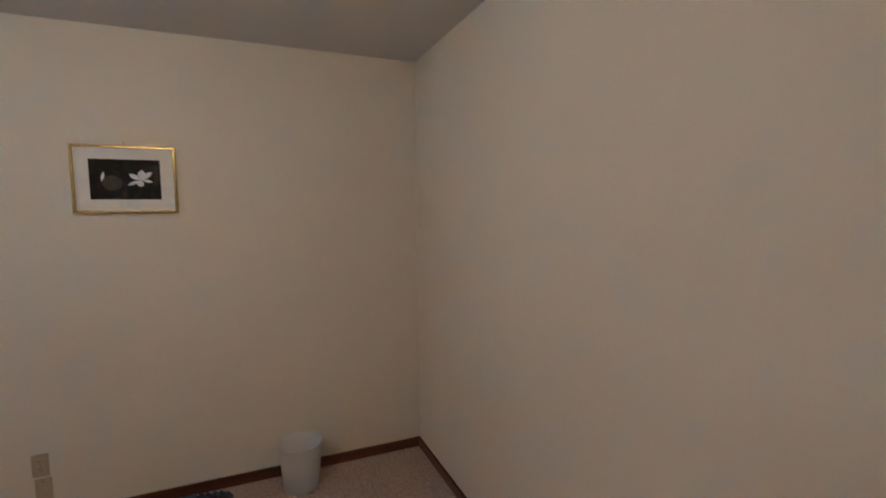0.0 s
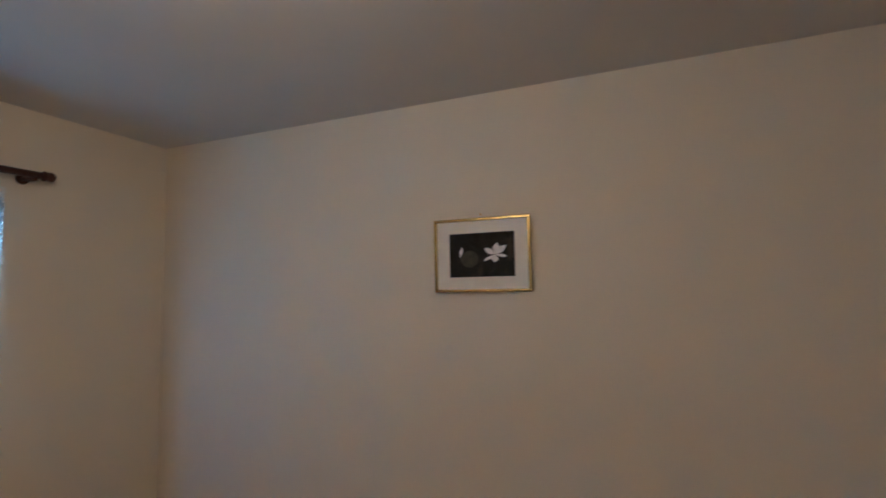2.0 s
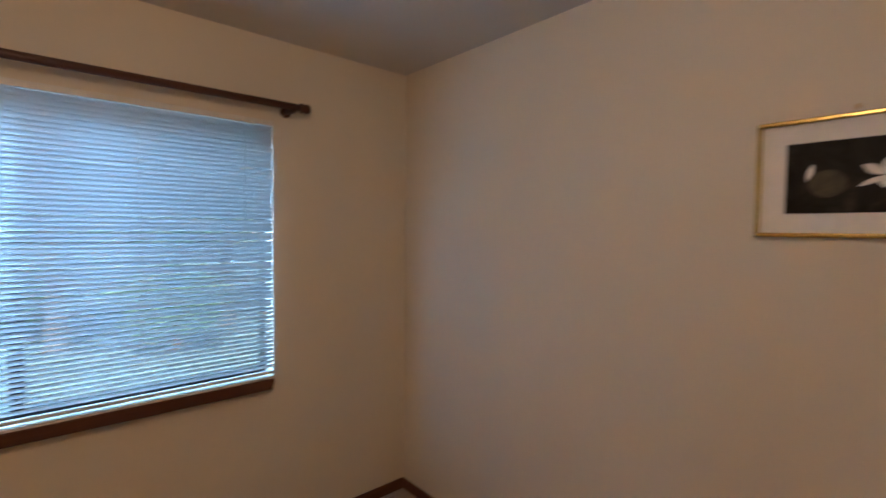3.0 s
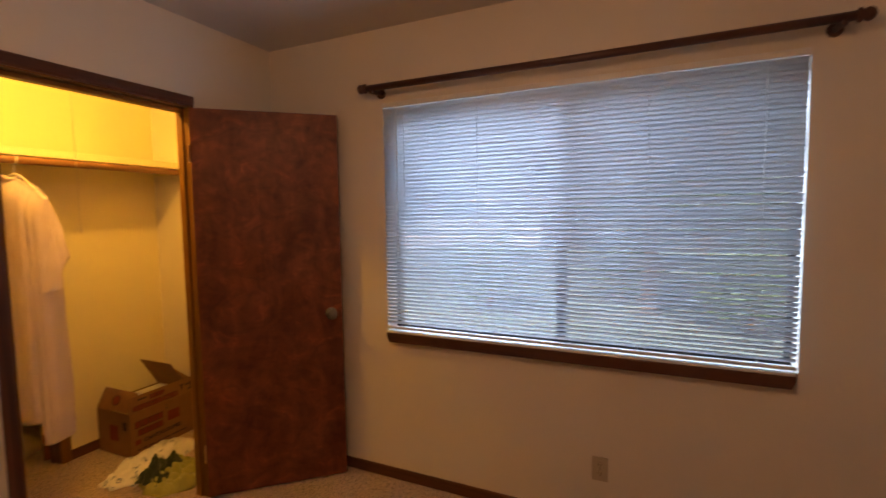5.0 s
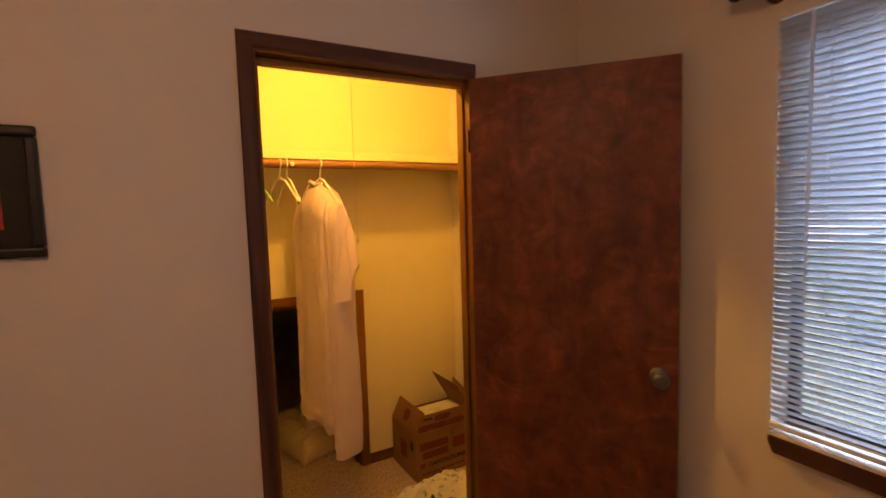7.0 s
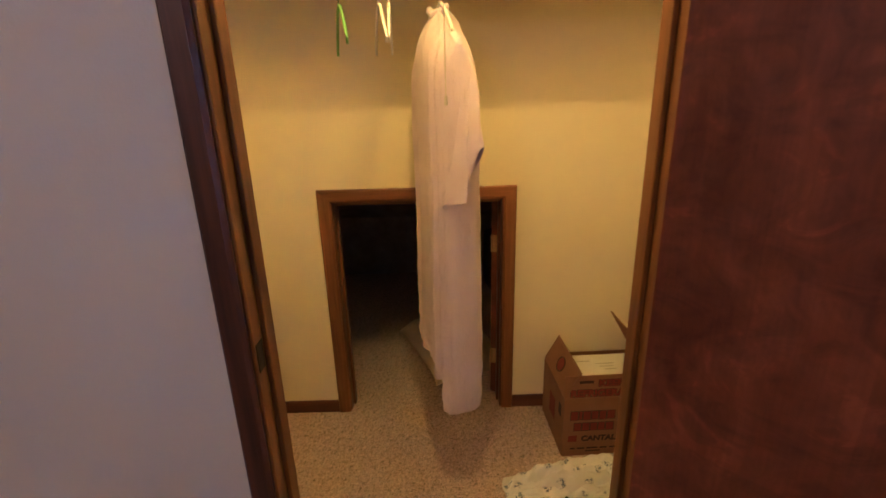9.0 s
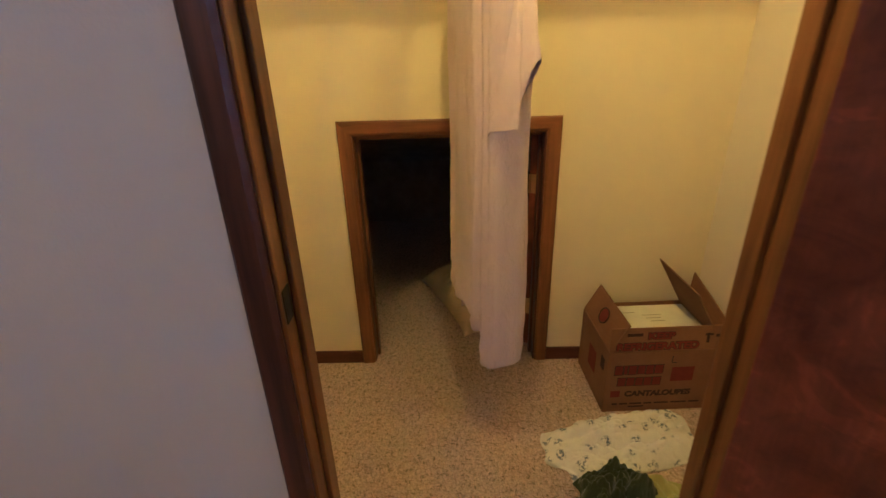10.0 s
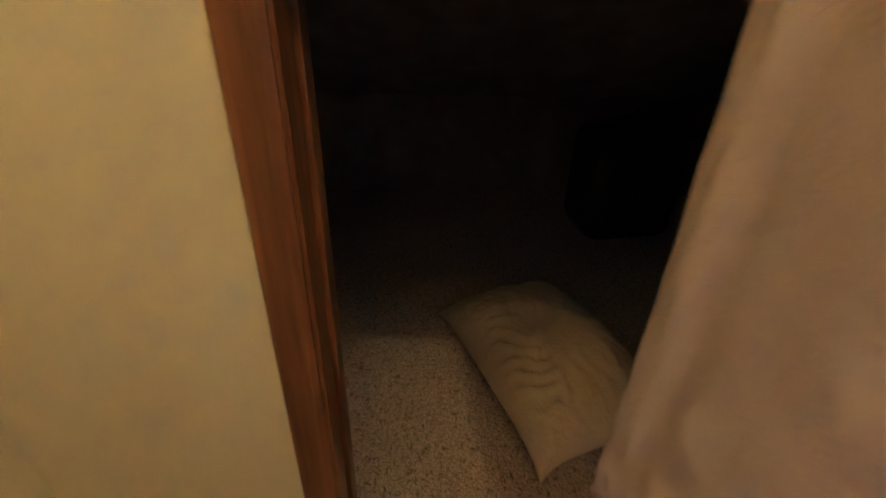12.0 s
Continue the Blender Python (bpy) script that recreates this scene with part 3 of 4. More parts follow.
for x, sg in ((RX0 + 0.03, -1), (RX1 - 0.03, 1)):
    fin = lathe([(0.0165, 0), (0.024, 0.004), (0.024, 0.012), (0.017, 0.017), (0.022, 0.026), (0.024, 0.036), (0.018, 0.047), (0.008, 0.053), (0.0, 0.054)], 20, "x")
    if sg < 0:
        bmesh.ops.rotate(fin, cent=(0, 0, 0), matrix=Matrix.Rotation(math.pi, 3, "Z"), verts=fin.verts)
    bmesh.ops.translate(fin, vec=(x, RY, RZ), verts=fin.verts)
    part("finial", fin, M_ROD, rod, smooth=True)
for x in (RX0 + 0.065, RX1 - 0.065):
    b = bmesh.new()
    add_tube(b, [(x, -0.001, RZ - 0.012), (x, -0.05, RZ - 0.016), (x, RY, RZ - 0.018)], 0.011, 12)
    add_tube(b, [(x, -0.0005, RZ - 0.012), (x, -0.005, RZ - 0.012), (x, -0.010, RZ - 0.012)], 0.026, 16)
    add_box(b, x - 0.009, x + 0.009, RY - 0.021, RY + 0.021, RZ - 0.030, RZ - 0.014, 0.003)
    part("bracket", b, M_ROD, rod)


# ---- wall plates ----
def wall_plate(label, at, rz, outlet=True):
    """A plate facing local -y."""
    t = thing("wall_outlet" if outlet else "wall_jack", label, "outlet", at, rz)
    part("plate", box(-0.035, 0.035, -0.006, 0.0, -0.057, 0.057, 0.003), M_IVORY, t)
    if outlet:
        for z in (0.020, -0.020):
            so = part("socket", box(-0.017, 0.017, -0.0085, -0.006, z - 0.0145, z + 0.0145, 0.003), M_IVORY, t)
            for x in (-0.0065, 0.0065):
                part("slot", box(x - 0.0012, x + 0.0012, -0.009, -0.0084, z - 0.001, z + 0.008), M_SLOT, so)
            part("ground_hole", lathe([(0.0022, 0), (0.0022, 0.0006)], 10, "y", pose(0, -0.009, z - 0.008)), M_SLOT, so)
    else:
        part("socket", box(-0.009, 0.009, -0.009, -0.006, -0.009, 0.009, 0.002), M_IVORY, t)
    part("screw", lathe([(0.0032, 0), (0.0032, 0.001)], 10, "y", pose(0, -0.0072, 0 if outlet else 0.04)), M_STEEL, t)
    return t


wall_plate("ivory double power outlet on the window wall", (1.912, 0, 0.300), 0)
wall_plate("ivory double power outlet on the plain wall", (XE, -1.578, 0.32), -90)
wall_plate("ivory phone jack plate beneath the outlet", (XE, -1.585, 0.197), -90, False)


# ---- pictures ----
def picture(name, label, at, rz, w, h, fw, fd, m_frame, m_mat, mat_w, m_print):
    """A framed picture whose face looks along local -y."""
    t = thing(name, label, "picture", at, rz)
    hw, hh = w / 2, h / 2
    for nm, (x0, x1, z0, z1) in (("frame_top", (-hw, hw, hh - fw, hh)), ("frame_foot", (-hw, hw, -hh, -hh + fw)),
                                 ("frame_side", (-hw, -hw + fw, -hh + fw, hh - fw)), ("frame_side", (hw - fw, hw, -hh + fw, hh - fw))):
        part(nm, box(x0, x1, -fd, 0, z0, z1, fw * 0.28), m_frame, t)
    part("mat_board", box(-hw + fw, hw - fw, -fd * 0.45, -fd * 0.3, -hh + fw, hh - fw), m_mat, t)
    pw, ph = hw - fw - mat_w[0], hh - fw - mat_w[1]
    pr_ = part("print", box(-pw, pw, -fd * 0.45 - 0.001, -fd * 0.45, -ph, ph), m_print, t)
    return t, pr_, fd * 0.45 + 0.001


lily, lily_print, face = picture("lily_picture", "gold-framed print of a white water lily, white mat", (XE - 0.001, -2.015, 1.722), -90, 0.448, 0.334, 0.013, 0.024, M_GOLD, M_MATBOARD, (0.060, 0.055), M_PHOTO)


def petal(cx, cz, ang, ln, wd, layer=0):
    bm = bmesh.new()
    n = 10
    up = [bm.verts.new((ln * i / n, 0, wd * math.sin(math.pi * (i / n) ** 1.15))) for i in range(n + 1)]
    dn = [bm.verts.new((ln * i / n, 0, -wd * math.sin(math.pi * (i / n) ** 1.15))) for i in range(1, n)]
    bm.faces.new(up + dn[::-1])
    bmesh.ops.rotate(bm, cent=(0, 0, 0), matrix=Matrix.Rotation(-radians(ang), 3, "Y"), verts=bm.verts)
    bmesh.ops.translate(bm, vec=(cx, -face - 0.0006 - 0.0002 * layer, cz), verts=bm.verts)
    bmesh.ops.recalc_face_normals(bm, faces=bm.faces)
    return bm


M_PETAL = plain("pale_print_ink", (0.78, 0.77, 0.76), 0.5, 0, 0.12, 60.0)
M_OLVPRINT = plain("olive_print_ink", (0.036, 0.030, 0.015), 0.5, 0, 0.7, 40.0)
for k, (ang, ln, wd) in enumerate(((150, 0.060, 0.012), (205, 0.064, 0.007), (82, 0.052, 0.017), (40, 0.064, 0.012), (350, 0.052, 0.007), (258, 0.034, 0.017))):
    part("printed_petal", petal(0.066, -0.002, ang, ln, wd, k), M_PETAL, lily_print)
part("printed_petal", petal(-0.102, -0.012, 76, 0.052, 0.007), M_PETAL, lily_print)
lp = bmesh.new()
for i in range(28):
    a = i * 2 * math.pi / 28
    lp.verts.new((-0.056 + 0.042 * math.cos(a), -face - 0.0004, -0.018 + 0.038 * math.sin(a)))
lp.faces.new(lp.verts)
part("printed_lily_pad", lp, M_OLVPRINT, lily_print)
part("hanging_nail", tube([(0.0, 0.003, 0.182), (0.0, -0.006, 0.183), (0.0, -0.014, 0.185)], 0.0045, 8), M_BRASS, lily)

picture("dark_picture", "black-framed picture with dark mat and red print", (0.001, -2.045, 1.612), 90, 0.415, 0.325, 0.026, 0.022, M_BLACK, M_DARKMAT, (0.052, 0.045), M_ART)

# ---- room corner: waste bin, blue cushion ----
wb = thing("waste_bin", "small frosted white plastic waste bin by the wall", "bin", (XE - 0.160, -2.79, 0))
part("body", lathe([(0.0, 0.004), (0.088, 0.004), (0.092, 0.0), (0.096, 0.006), (0.108, 0.14), (0.118, 0.255), (0.123, 0.260), (0.123, 0.267), (0.116, 0.267), (0.113, 0.255), (0.102, 0.14), (0.090, 0.012), (0.0, 0.010)], 40), M_BIN, wb, smooth=True)

bl = bmesh.new()
bmesh.ops.create_grid(bl, x_segments=60, y_segments=44, size=0.5)
for v in bl.verts:
    e = (1 - (2 * v.co.x) ** 6) * (1 - (2 * v.co.y) ** 6)
    q = math.sin(v.co.x * 55) * 0.006
    v.co = (v.co.x * 0.29, v.co.y * 0.26, 0.004 + max(0, e) ** 0.5 * (0.060 + q + 0.010 * noise.noise(v.co * 14)))
tagged(mesh_ob("floor_cushion", bl, M_BLUE, True), "dark blue and black plush cushion on the carpet", "cushion").matrix_world = pose(3.21, -2.275, 0, 0, 0, 82)

# ---- room ceiling lamp ----
lamp = thing("ceiling_lamp", "flush round frosted glass ceiling lamp, switched on", "lamp", (1.70, -1.88, H))
part("base", lathe([(0.10, -0.028), (0.135, -0.022), (0.14, 0.0)], 32), M_BRASS, lamp)
part("shade", lathe([(0.0, -0.115), (0.05, -0.112), (0.10, -0.092), (0.128, -0.058), (0.133, -0.0285)], 32), M_LAMPGLASS, lamp, "glowing frosted glass shade", True)
glow = new("lamp_light", bpy.data.lights.new("lamp_light", "POINT"))
glow.data.energy, glow.data.color, glow.data.shadow_soft_size = 3.05, (1.0, 0.60, 0.32), 0.12
glow.location = (1.70, -1.88, H - 0.25)

# ---- closet: shelf, pole, bulb ----
shelf = thing("closet_shelf", "painted closet shelf with a wooden front edge", "shelf", (0, 0, 0))
SZ = 1.848
part("board", box(CX, -0.803, CY0, 0, SZ - 0.020, SZ, 0.001), M_CLOSET, shelf)
part("front_edge", box(-0.803, -0.795, CY0, 0, SZ - 0.038, SZ + 0.001, 0.002), M_CLOSET, shelf)
for y0, y1 in ((CY0, CY0 + 0.018), (-0.018, 0)):
    part("side_cleat", box(CX, -0.84, y0, y1, SZ - 0.070, SZ - 0.020, 0.002), M_CLOSET, shelf)
pole = thing("closet_pole", "round wooden closet pole under the shelf", "pole", (0, 0, 0))
PX, PZ = -0.805, 1.788
part("pole_rod", tube([(PX, CY0 + 0.001, PZ), (PX, -0.95, PZ - 0.003), (PX, -0.001, PZ)], 0.0205, 24), M_POLE, pole, smooth=True)
br = bmesh.new()
add_box(br, CX + 0.002, PX + 0.001, -1.078, -1.060, SZ - 0.032, SZ - 0.021, 0.001)
add_tube(br, [(PX - 0.02, -1.069, SZ - 0.026), (PX + 0.020, -1.069, PZ - 0.004), (PX + 0.014, -1.069, PZ - 0.020), (PX - 0.004, -1.069, PZ - 0.0205)], 0.005, 8)
part("bracket", br, M_STEEL, pole)
part("bracket_tip", lathe([(0.0, -0.011), (0.008, -0.008), (0.011, 0), (0.008, 0.008), (0.0, 0.011)], 16, "z", pose(PX + 0.026, -1.069, PZ - 0.006)), M_WHITE, pole, "white rounded bracket tip", True)

BX, BYY = -0.335, -0.935
bulb = thing("closet_light", "bare warm bulb in a porcelain holder with pull cord", "lamp", (BX, BYY, H))
part("holder", lathe([(0.0, -0.055), (0.022, -0.055), (0.026, -0.030), (0.050, -0.018), (0.056, 0.0)], 28), M_SOCKET, bulb, smooth=True)
part("bulb_glass", lathe([(0.0, -0.160), (0.018, -0.156), (0.029, -0.138), (0.030, -0.122), (0.022, -0.092), (0.014, -0.070), (0.013, -0.056)], 24), M_BULB, bulb, "glowing warm glass bulb", True)
pc = part("pull_cord", tube([(0.052, 0.002, -0.010), (0.066, 0.002, -0.5), (0.072, 0.002, 1.430 - H)], 0.0011, 6), M_CORD, bulb, "thin pale pull cord")
part("cord_end", lathe([(0.0, -0.010), (0.004, -0.008), (0.004, 0.006), (0.0015, 0.012)], 10, "z", pose(0.072, 0.002, 1.430 - H)), M_CORD, pc)
bl_light = new("bulb_light", bpy.data.lights.new("bulb_light", "POINT"))
bl_light.data.energy, bl_light.data.color, bl_light.data.shadow_soft_size = 5.9, (1.0, 0.55, 0.070), 0.03
bl_light.location = (BX, BYY, H - 0.20)


# ---- hangers ----
def hanger(name, label, material, y, rz, span=0.40, drop=0.12, hook_m=None):
    t = thing(name, label, "clothes hanger", (PX, y, PZ), rz)
    r = 0.0235
    hook = [(r * math.cos(a), 0, r * math.sin(a)) for a in [radians(d) for d in range(200, -61, -20)]]
    hook += [(0.004, 0, -0.036), (0, 0, -0.052), (0, 0, -0.075)]
    part("hook", tube(hook, 0.0018 if hook_m else 0.0032, 8), hook_m or material, t, smooth=True)
    h = span / 2
    arm = [(0, 0, -0.072), (h * 0.3, 0, -0.085), (h * 0.75, 0, -0.085 - drop * 0.62), (h * 0.97, 0, -0.085 - drop * 0.92),
           (h, 0, -0.085 - drop * 1.03), (h * 0.955, 0, -0.085 - drop * 1.14)]
    b = bmesh.new()
    add_tube(b, arm, 0.0048, 8)
    add_tube(b, [(-x, yy, z) for x, yy, z in arm], 0.0048, 8)
    part("shoulder_bar", b, material, t, smooth=True)
    return t


hanger("coat_hanger", "bright green plastic clothes hanger on the closet pole", M_GREEN, -1.246, 15, 0.40, 0.10, M_DKGREEN)
hanger("coat_hanger", "white plastic clothes hanger on the closet pole", M_WHITE, -1.124, 11, 0.40, 0.10)
hanger("coat_hanger", "white plastic clothes hanger on the closet pole", M_WHITE, -1.092, 4, 0.40, 0.10)
hanger("coat_hanger", "white plastic hanger carrying the long robe", M_WHITE, -0.934, 14, 0.26, 0.075)


# ---- robe ----
def thicken(ob, t, offset=-1):
    md = ob.modifiers.new("cloth_thickness", "SOLIDIFY")
    md.thickness, md.offset = t, offset
    return ob


def sleeve(sx, sy, top, drop, rise):
    """A wide flattened sleeve with one deep crease; its cuff rises towards local +y."""
    # section rows: (towards the front, across, share of the rise at the cuff)
    sec = [(-0.020, -0.049, 0.05), (0.000, -0.034, 0.07), (0.020, -0.016, 0.10), (0.036, -0.002, 0.13), (0.042, 0.007, 0.14),
           (0.030, 0.014, 0.40), (0.026, 0.022, 0.60), (0.034, 0.034, 0.85), (0.040, 0.050, 0.97), (0.036, 0.060, 1.0),
           (0.014, 0.056, 0.85), (-0.012, 0.036, 0.50), (-0.030, 0.008, 0.10), (-0.040, -0.020, -0.05), (-0.036, -0.042, -0.10)]
    n, m, nz = len(sec), 4, 34
    loop = []
    for i in range(n):
        p0, p1, p2, p3 = [Vector(sec[(i + k) % n]) for k in (-1, 0, 1, 2)]
        for j in range(m):
            f = j / m
            loop.append(0.5 * (2 * p1 + (p2 - p0) * f + (2 * p0 - 5 * p1 + 4 * p2 - p3) * f * f + (3 * p1 - p0 - 3 * p2 + p3) * f ** 3))
    bm, cu = bmesh.new(), bmesh.new()
    rows, band = [], []
    for j in range(nz + 1):
        s = j / nz
        cx, cy = 0.140 + 0.078 * s ** 0.6, 0.020 - 0.016 * s
        w = 0.40 + 0.60 * s ** 0.55
        row = []
        for k, q in enumerate(loop):
            z1 = top - drop + rise * q.z
            z0 = top - 0.55 * max(0.0, q.y) * w
            g = 0.0025 * math.sin(9 * s + k * 0.45) + 0.004 * noise.noise(Vector((q.x * 30, q.y * 30, s * 5)))
            row.append(Vector((sx * (cx + q.x * w + g), sy * (cy + q.y * w) + g, z0 + (z1 - z0) * s)))
        rows.append([bm.verts.new(p) for p in row])
        if s > 0.92:
            band.append([cu.verts.new(p + Vector((sx * (0.001 if q.x > 0.0 else -0.001), (0.001 if q.y > 0 else -0.001), 0))) for p, q in zip(row, loop)])
    for b_, rr in ((bm, rows), (cu, band)):
        for a, c in zip(rr, rr[1:]):
            for i in range(len(a)):
                k = (i + 1) % len(a)
                b_.faces.new((a[i], a[k], c[k], c[i]))
        bmesh.ops.recalc_face_normals(b_, faces=b_.faces)
    return bm, cu


def robe():
    t = thing("long_robe", "long pale pinkish-white short-sleeved cotton robe on a hanger", "robe", (PX - 0.028, -0.942, 0), 14)
    hem, na, nz = 0.350, 180, 140
    bm = bmesh.new()
    rows = []
    for j in range(nz + 1):
        s = j / nz
        row = []
        for i in range(na):
            th = 2 * math.pi * i / na
            wid = 0.215 - 0.012 * s ** 2
            base = 0.072 - 0.006 * s
            if s > 0.88:
                base *= max(0.12, math.cos((s - 0.88) / 0.12 * math.pi / 2)) ** 0.7
            cx = math.copysign(abs(math.cos(th)) ** 0.6, math.cos(th))
            sy = math.copysign(abs(math.sin(th)) ** 0.5, math.sin(th))
            fade = (1 - s) ** 0.45 if s < 0.9 else (0.1 ** 0.45) * max(0, (1 - s) / 0.1)
            fold = (0.008 * math.sin(5 * th + 1.0 + 0.9 * s) + 0.005 * math.sin(11 * th + 2.0 - 1.2 * s) + 0.002 * math.sin(23 * th + 3 * s)) * fade
            fold += 0.009 * noise.noise(Vector((math.cos(th) * 2.2, math.sin(th) * 2.2, s * 3))) * min(1, 4 * (1 - s))
            # deep pleat between the shorter back and the longer front
            fold -= 0.022 * math.exp(-((th - 5.30) / 0.055) ** 2) * fade
            fold += 0.007 * math.exp(-((th - 5.46) / 0.10) ** 2) * fade
            low = max(0, 1 - s * 4.5)
            fold += 0.0030 * noise.noise(Vector((math.cos(th) * 9, math.sin(th) * 9, s * 22))) * min(1, 4 * (1 - s))
            fold += 0.0045 * low * noise.noise(Vector((math.cos(th) * 20, math.sin(th) * 20, s * 55)))
            fold += 0.0035 * low * math.sin(75 * s + 9 * th)
            u = wid * cx * (1 + 0.25 * fold)
            v = (base + fold) * sy + (0.012 * min(1, 5 * (1 - s)) + 0.017 * max(0.0, cx)) * (0.55 + 0.45 * sy)
            ztop = 1.697 - 0.55 * max(0.0, abs(u) - 0.05) - (0.5 if u > 0 else 1.5) * max(0.0, abs(u) - 0.15)
            hz = hem + 0.008 * math.sin(3 * th + 0.5) + 0.020 * max(0.0, math.sin(th))
            if math.sin(th) < -0.15 and math.cos(th) < 0.555:
                hz += 0.118 + 0.006 * math.sin(19 * th)
            row.append(bm.verts.new((u + 0.008 * math.sin(s * 4) * (1 - s), v, hz + s * (ztop - hz))))
        rows.append(row)
    for a, b in zip(rows, rows[1:]):
        for i in range(na):
            k = (i + 1) % na
            bm.faces.new((a[i], a[k], b[k], b[i]))
    bm.faces.new(rows[-1])
    thicken(part("body", bm, M_ROBE, t, smooth=True), 0.002)
    for sx, sy, drop in ((1, 1, 0.500), (-1, 0.8, 0.490)):
        sm, cm = sleeve(sx, sy, 1.600, drop - 0.010, 0.185)
        sl = thicken(part("sleeve", sm, M_ROBE, t, smooth=True), 0.002)
        thicken(part("cuff", cm, M_ROBE, sl, "stitched sleeve cuff", True), 0.0012).modifiers[0].use_rim = False
    col = bmesh.new()
    add_tube(col, [(0.052 * math.cos(a), 0.024 * math.sin(a), 1.694 + 0.010 * math.sin(2 * a) + 0.004 * math.sin(7 * a)) for a in [2 * math.pi * i / 24 for i in range(25)]], 0.010, 8)
    part("collar", col, M_ROBE, t, "soft gathered collar", True)
    return t


robe()


# ---- cardboard box ----
def text_part(s, size, m, material, parent, name="printed_word", shear=0.0, sx=1.0, bold=0.045):
    cu = bpy.data.curves.new("word", "FONT")
    cu.body, cu.size, cu.extrude, cu.shear, cu.offset = s, size, 0.0003, shear, size * bold
    cu.align_x = "LEFT"
    ob = bpy.data.objects.new("word", cu)
    me = bpy.data.meshes.new_from_object(ob)
    bpy.data.objects.remove(ob)
    me.materials.append(material)
    o = new(name, me)
    o.parent = parent
    o.matrix_local = m @ Matrix.Diagonal((sx, 1, 1, 1))
    return o


def cardboard_box():
    # local x runs along the printed front (towards the window wall), local y to the back
    L, W, Hb, th = 0.445, 0.315, 0.280, 0.005
    t = thing("cardboard_box", "open brown cardboard produce box with red lettering", "box", (-0.785, -0.474, 0.0), 92.0)
    fr_ = part("front_panel", box(0, L, 0, th, 0, Hb, 0.001), M_CARD, t)
    part("back_panel", box(0, L, W - th, W, 0, Hb, 0.001), M_CARD, t)
    sd = part("side_panel", box(0, th, th, W - th, 0, Hb, 0.001), M_CARD, t)
    part("side_panel", box(L - th, L, th, W - th, 0, Hb, 0.001), M_CARD, t)
    part("bottom_panel", box(th, L - th, th, W - th, 0.002, 0.008), M_CARD, t)
    # flaps; each is hinged on its top edge
    ff = part("front_flap", box(0, L, -th, 0, 0, 0.098, 0.0015, pose(0, th, Hb + 0.001, -4, 0, 0)), M_CARD, t)
    lf = part("side_flap", box(-th, 0, 0, W, 0, 0.128, 0.0015, pose(th, 0, Hb + 0.001, 0, 28, 0)), M_CARD, t)
    part("side_flap", box(-th, 0, 0.004, W - 0.01, 0, 0.265, 0.0015, pose(L - 0.022, 0.0, Hb + 0.002, 0, -30, 0)), M_CARD, t)
    part("back_flap", box(0.02, L - 0.03, -th, 0, 0, 0.022, 0.0015, pose(0, W, Hb + 0.001, -6, 0, 0)), M_CARD, t)
    rf = bmesh.new()
    q = [rf.verts.new(c) for c in ((L - th, 0.004, Hb + 0.001), (L - th, W, Hb + 0.001), (L + 0.010, W, Hb + 0.155), (L + 0.008, 0.05, Hb + 0.085))]
    q2 = [rf.verts.new(v.co + Vector((-th, 0, 0))) for v in q]
    rf.faces.new(q)
    rf.faces.new(q2[::-1])
    for i in range(4):
        rf.faces.new((q[i], q2[i], q2[(i + 1) % 4], q[(i + 1) % 4]))
    bmesh.ops.recalc_face_normals(rf, faces=rf.faces)
    part("wall_side_flap", rf, M_CARD, t)
    up = pose(0, -0.0008, 0, 90, 0, 0)
    upf = pose(0, th, Hb + 0.001, -4, 0, 0) @ pose(0, -th - 0.0008, 0, 90, 0, 0)
    back = pose(0, 0, -0.0005)
    text_part("KEEP", 0.036, upf @ back @ pose(0.135, 0.052, 0), M_INKDK, ff, "printed_outline", sx=1.25, bold=0.10)
    text_part("REFRIGERATED", 0.040, upf @ back @ pose(0.022, 0.008, 0), M_INKDK, ff, "printed_outline", sx=1.12, bold=0.10)
    text_part("KEEP", 0.036, upf @ pose(0.135, 0.052, 0), M_INK, ff, sx=1.25)
    text_part("REFRIGERATED", 0.040, upf @ pose(0.022, 0.008, 0), M_INK, ff, sx=1.12)
    part("worn_print", box(0.058, 0.115, -0.0008, 0, 0.066, 0.078, 0, pose(0, 0, Hb, -4, 0, 0)), M_INKDK, ff)
    for k_, (x_, z_, w_, h_) in enumerate(((0.345, 0.060, 0.030, 0.008), (0.352, 0.030, 0.010, 0.040), (0.385, 0.052, 0.026, 0.012), (0.400, 0.020, 0.030, 0.010), (0.418, 0.034, 0.012, 0.034))):
        part("worn_print", box(x_, x_ + w_, -0.0008, 0, z_, z_ + h_, 0, pose(0, 0, Hb, -4, 0, 0)), M_INKDK, ff)
    text_part("CANTALOUPES", 0.034, up @ pose(0.078, 0.075, 0), M_INKDK, fr_, sx=1.08, shear=0.06, bold=0.055)
    part("printed_square", box(0.024, 0.060, -0.0008, 0, 0.072, 0.102), M_INK, fr_)
    # maker's two-line mark and small print as plain bars
    x = 0.030
    for k, w in enumerate((0.028, 0.012, 0.028, 0.026, 0.026, 0.030)):
        part("printed_bar", box(x, x + w, -0.0008, 0, 0.178 + 0.002 * (k % 2), 0.218), M_INK, fr_)
        part("printed_outline", box(x - 0.0025, x + w + 0.0025, -0.0004, 0, 0.1755 + 0.002 * (k % 2), 0.2205), M_INKDK, fr_)
        x += w + 0.006
    x = 0.046
    for k, w in enumerate((0.028, 0.028, 0.026, 0.026, 0.030)):
        part("printed_bar", box(x, x + w, -0.0008, 0, 0.126, 0.162), M_INK, fr_)
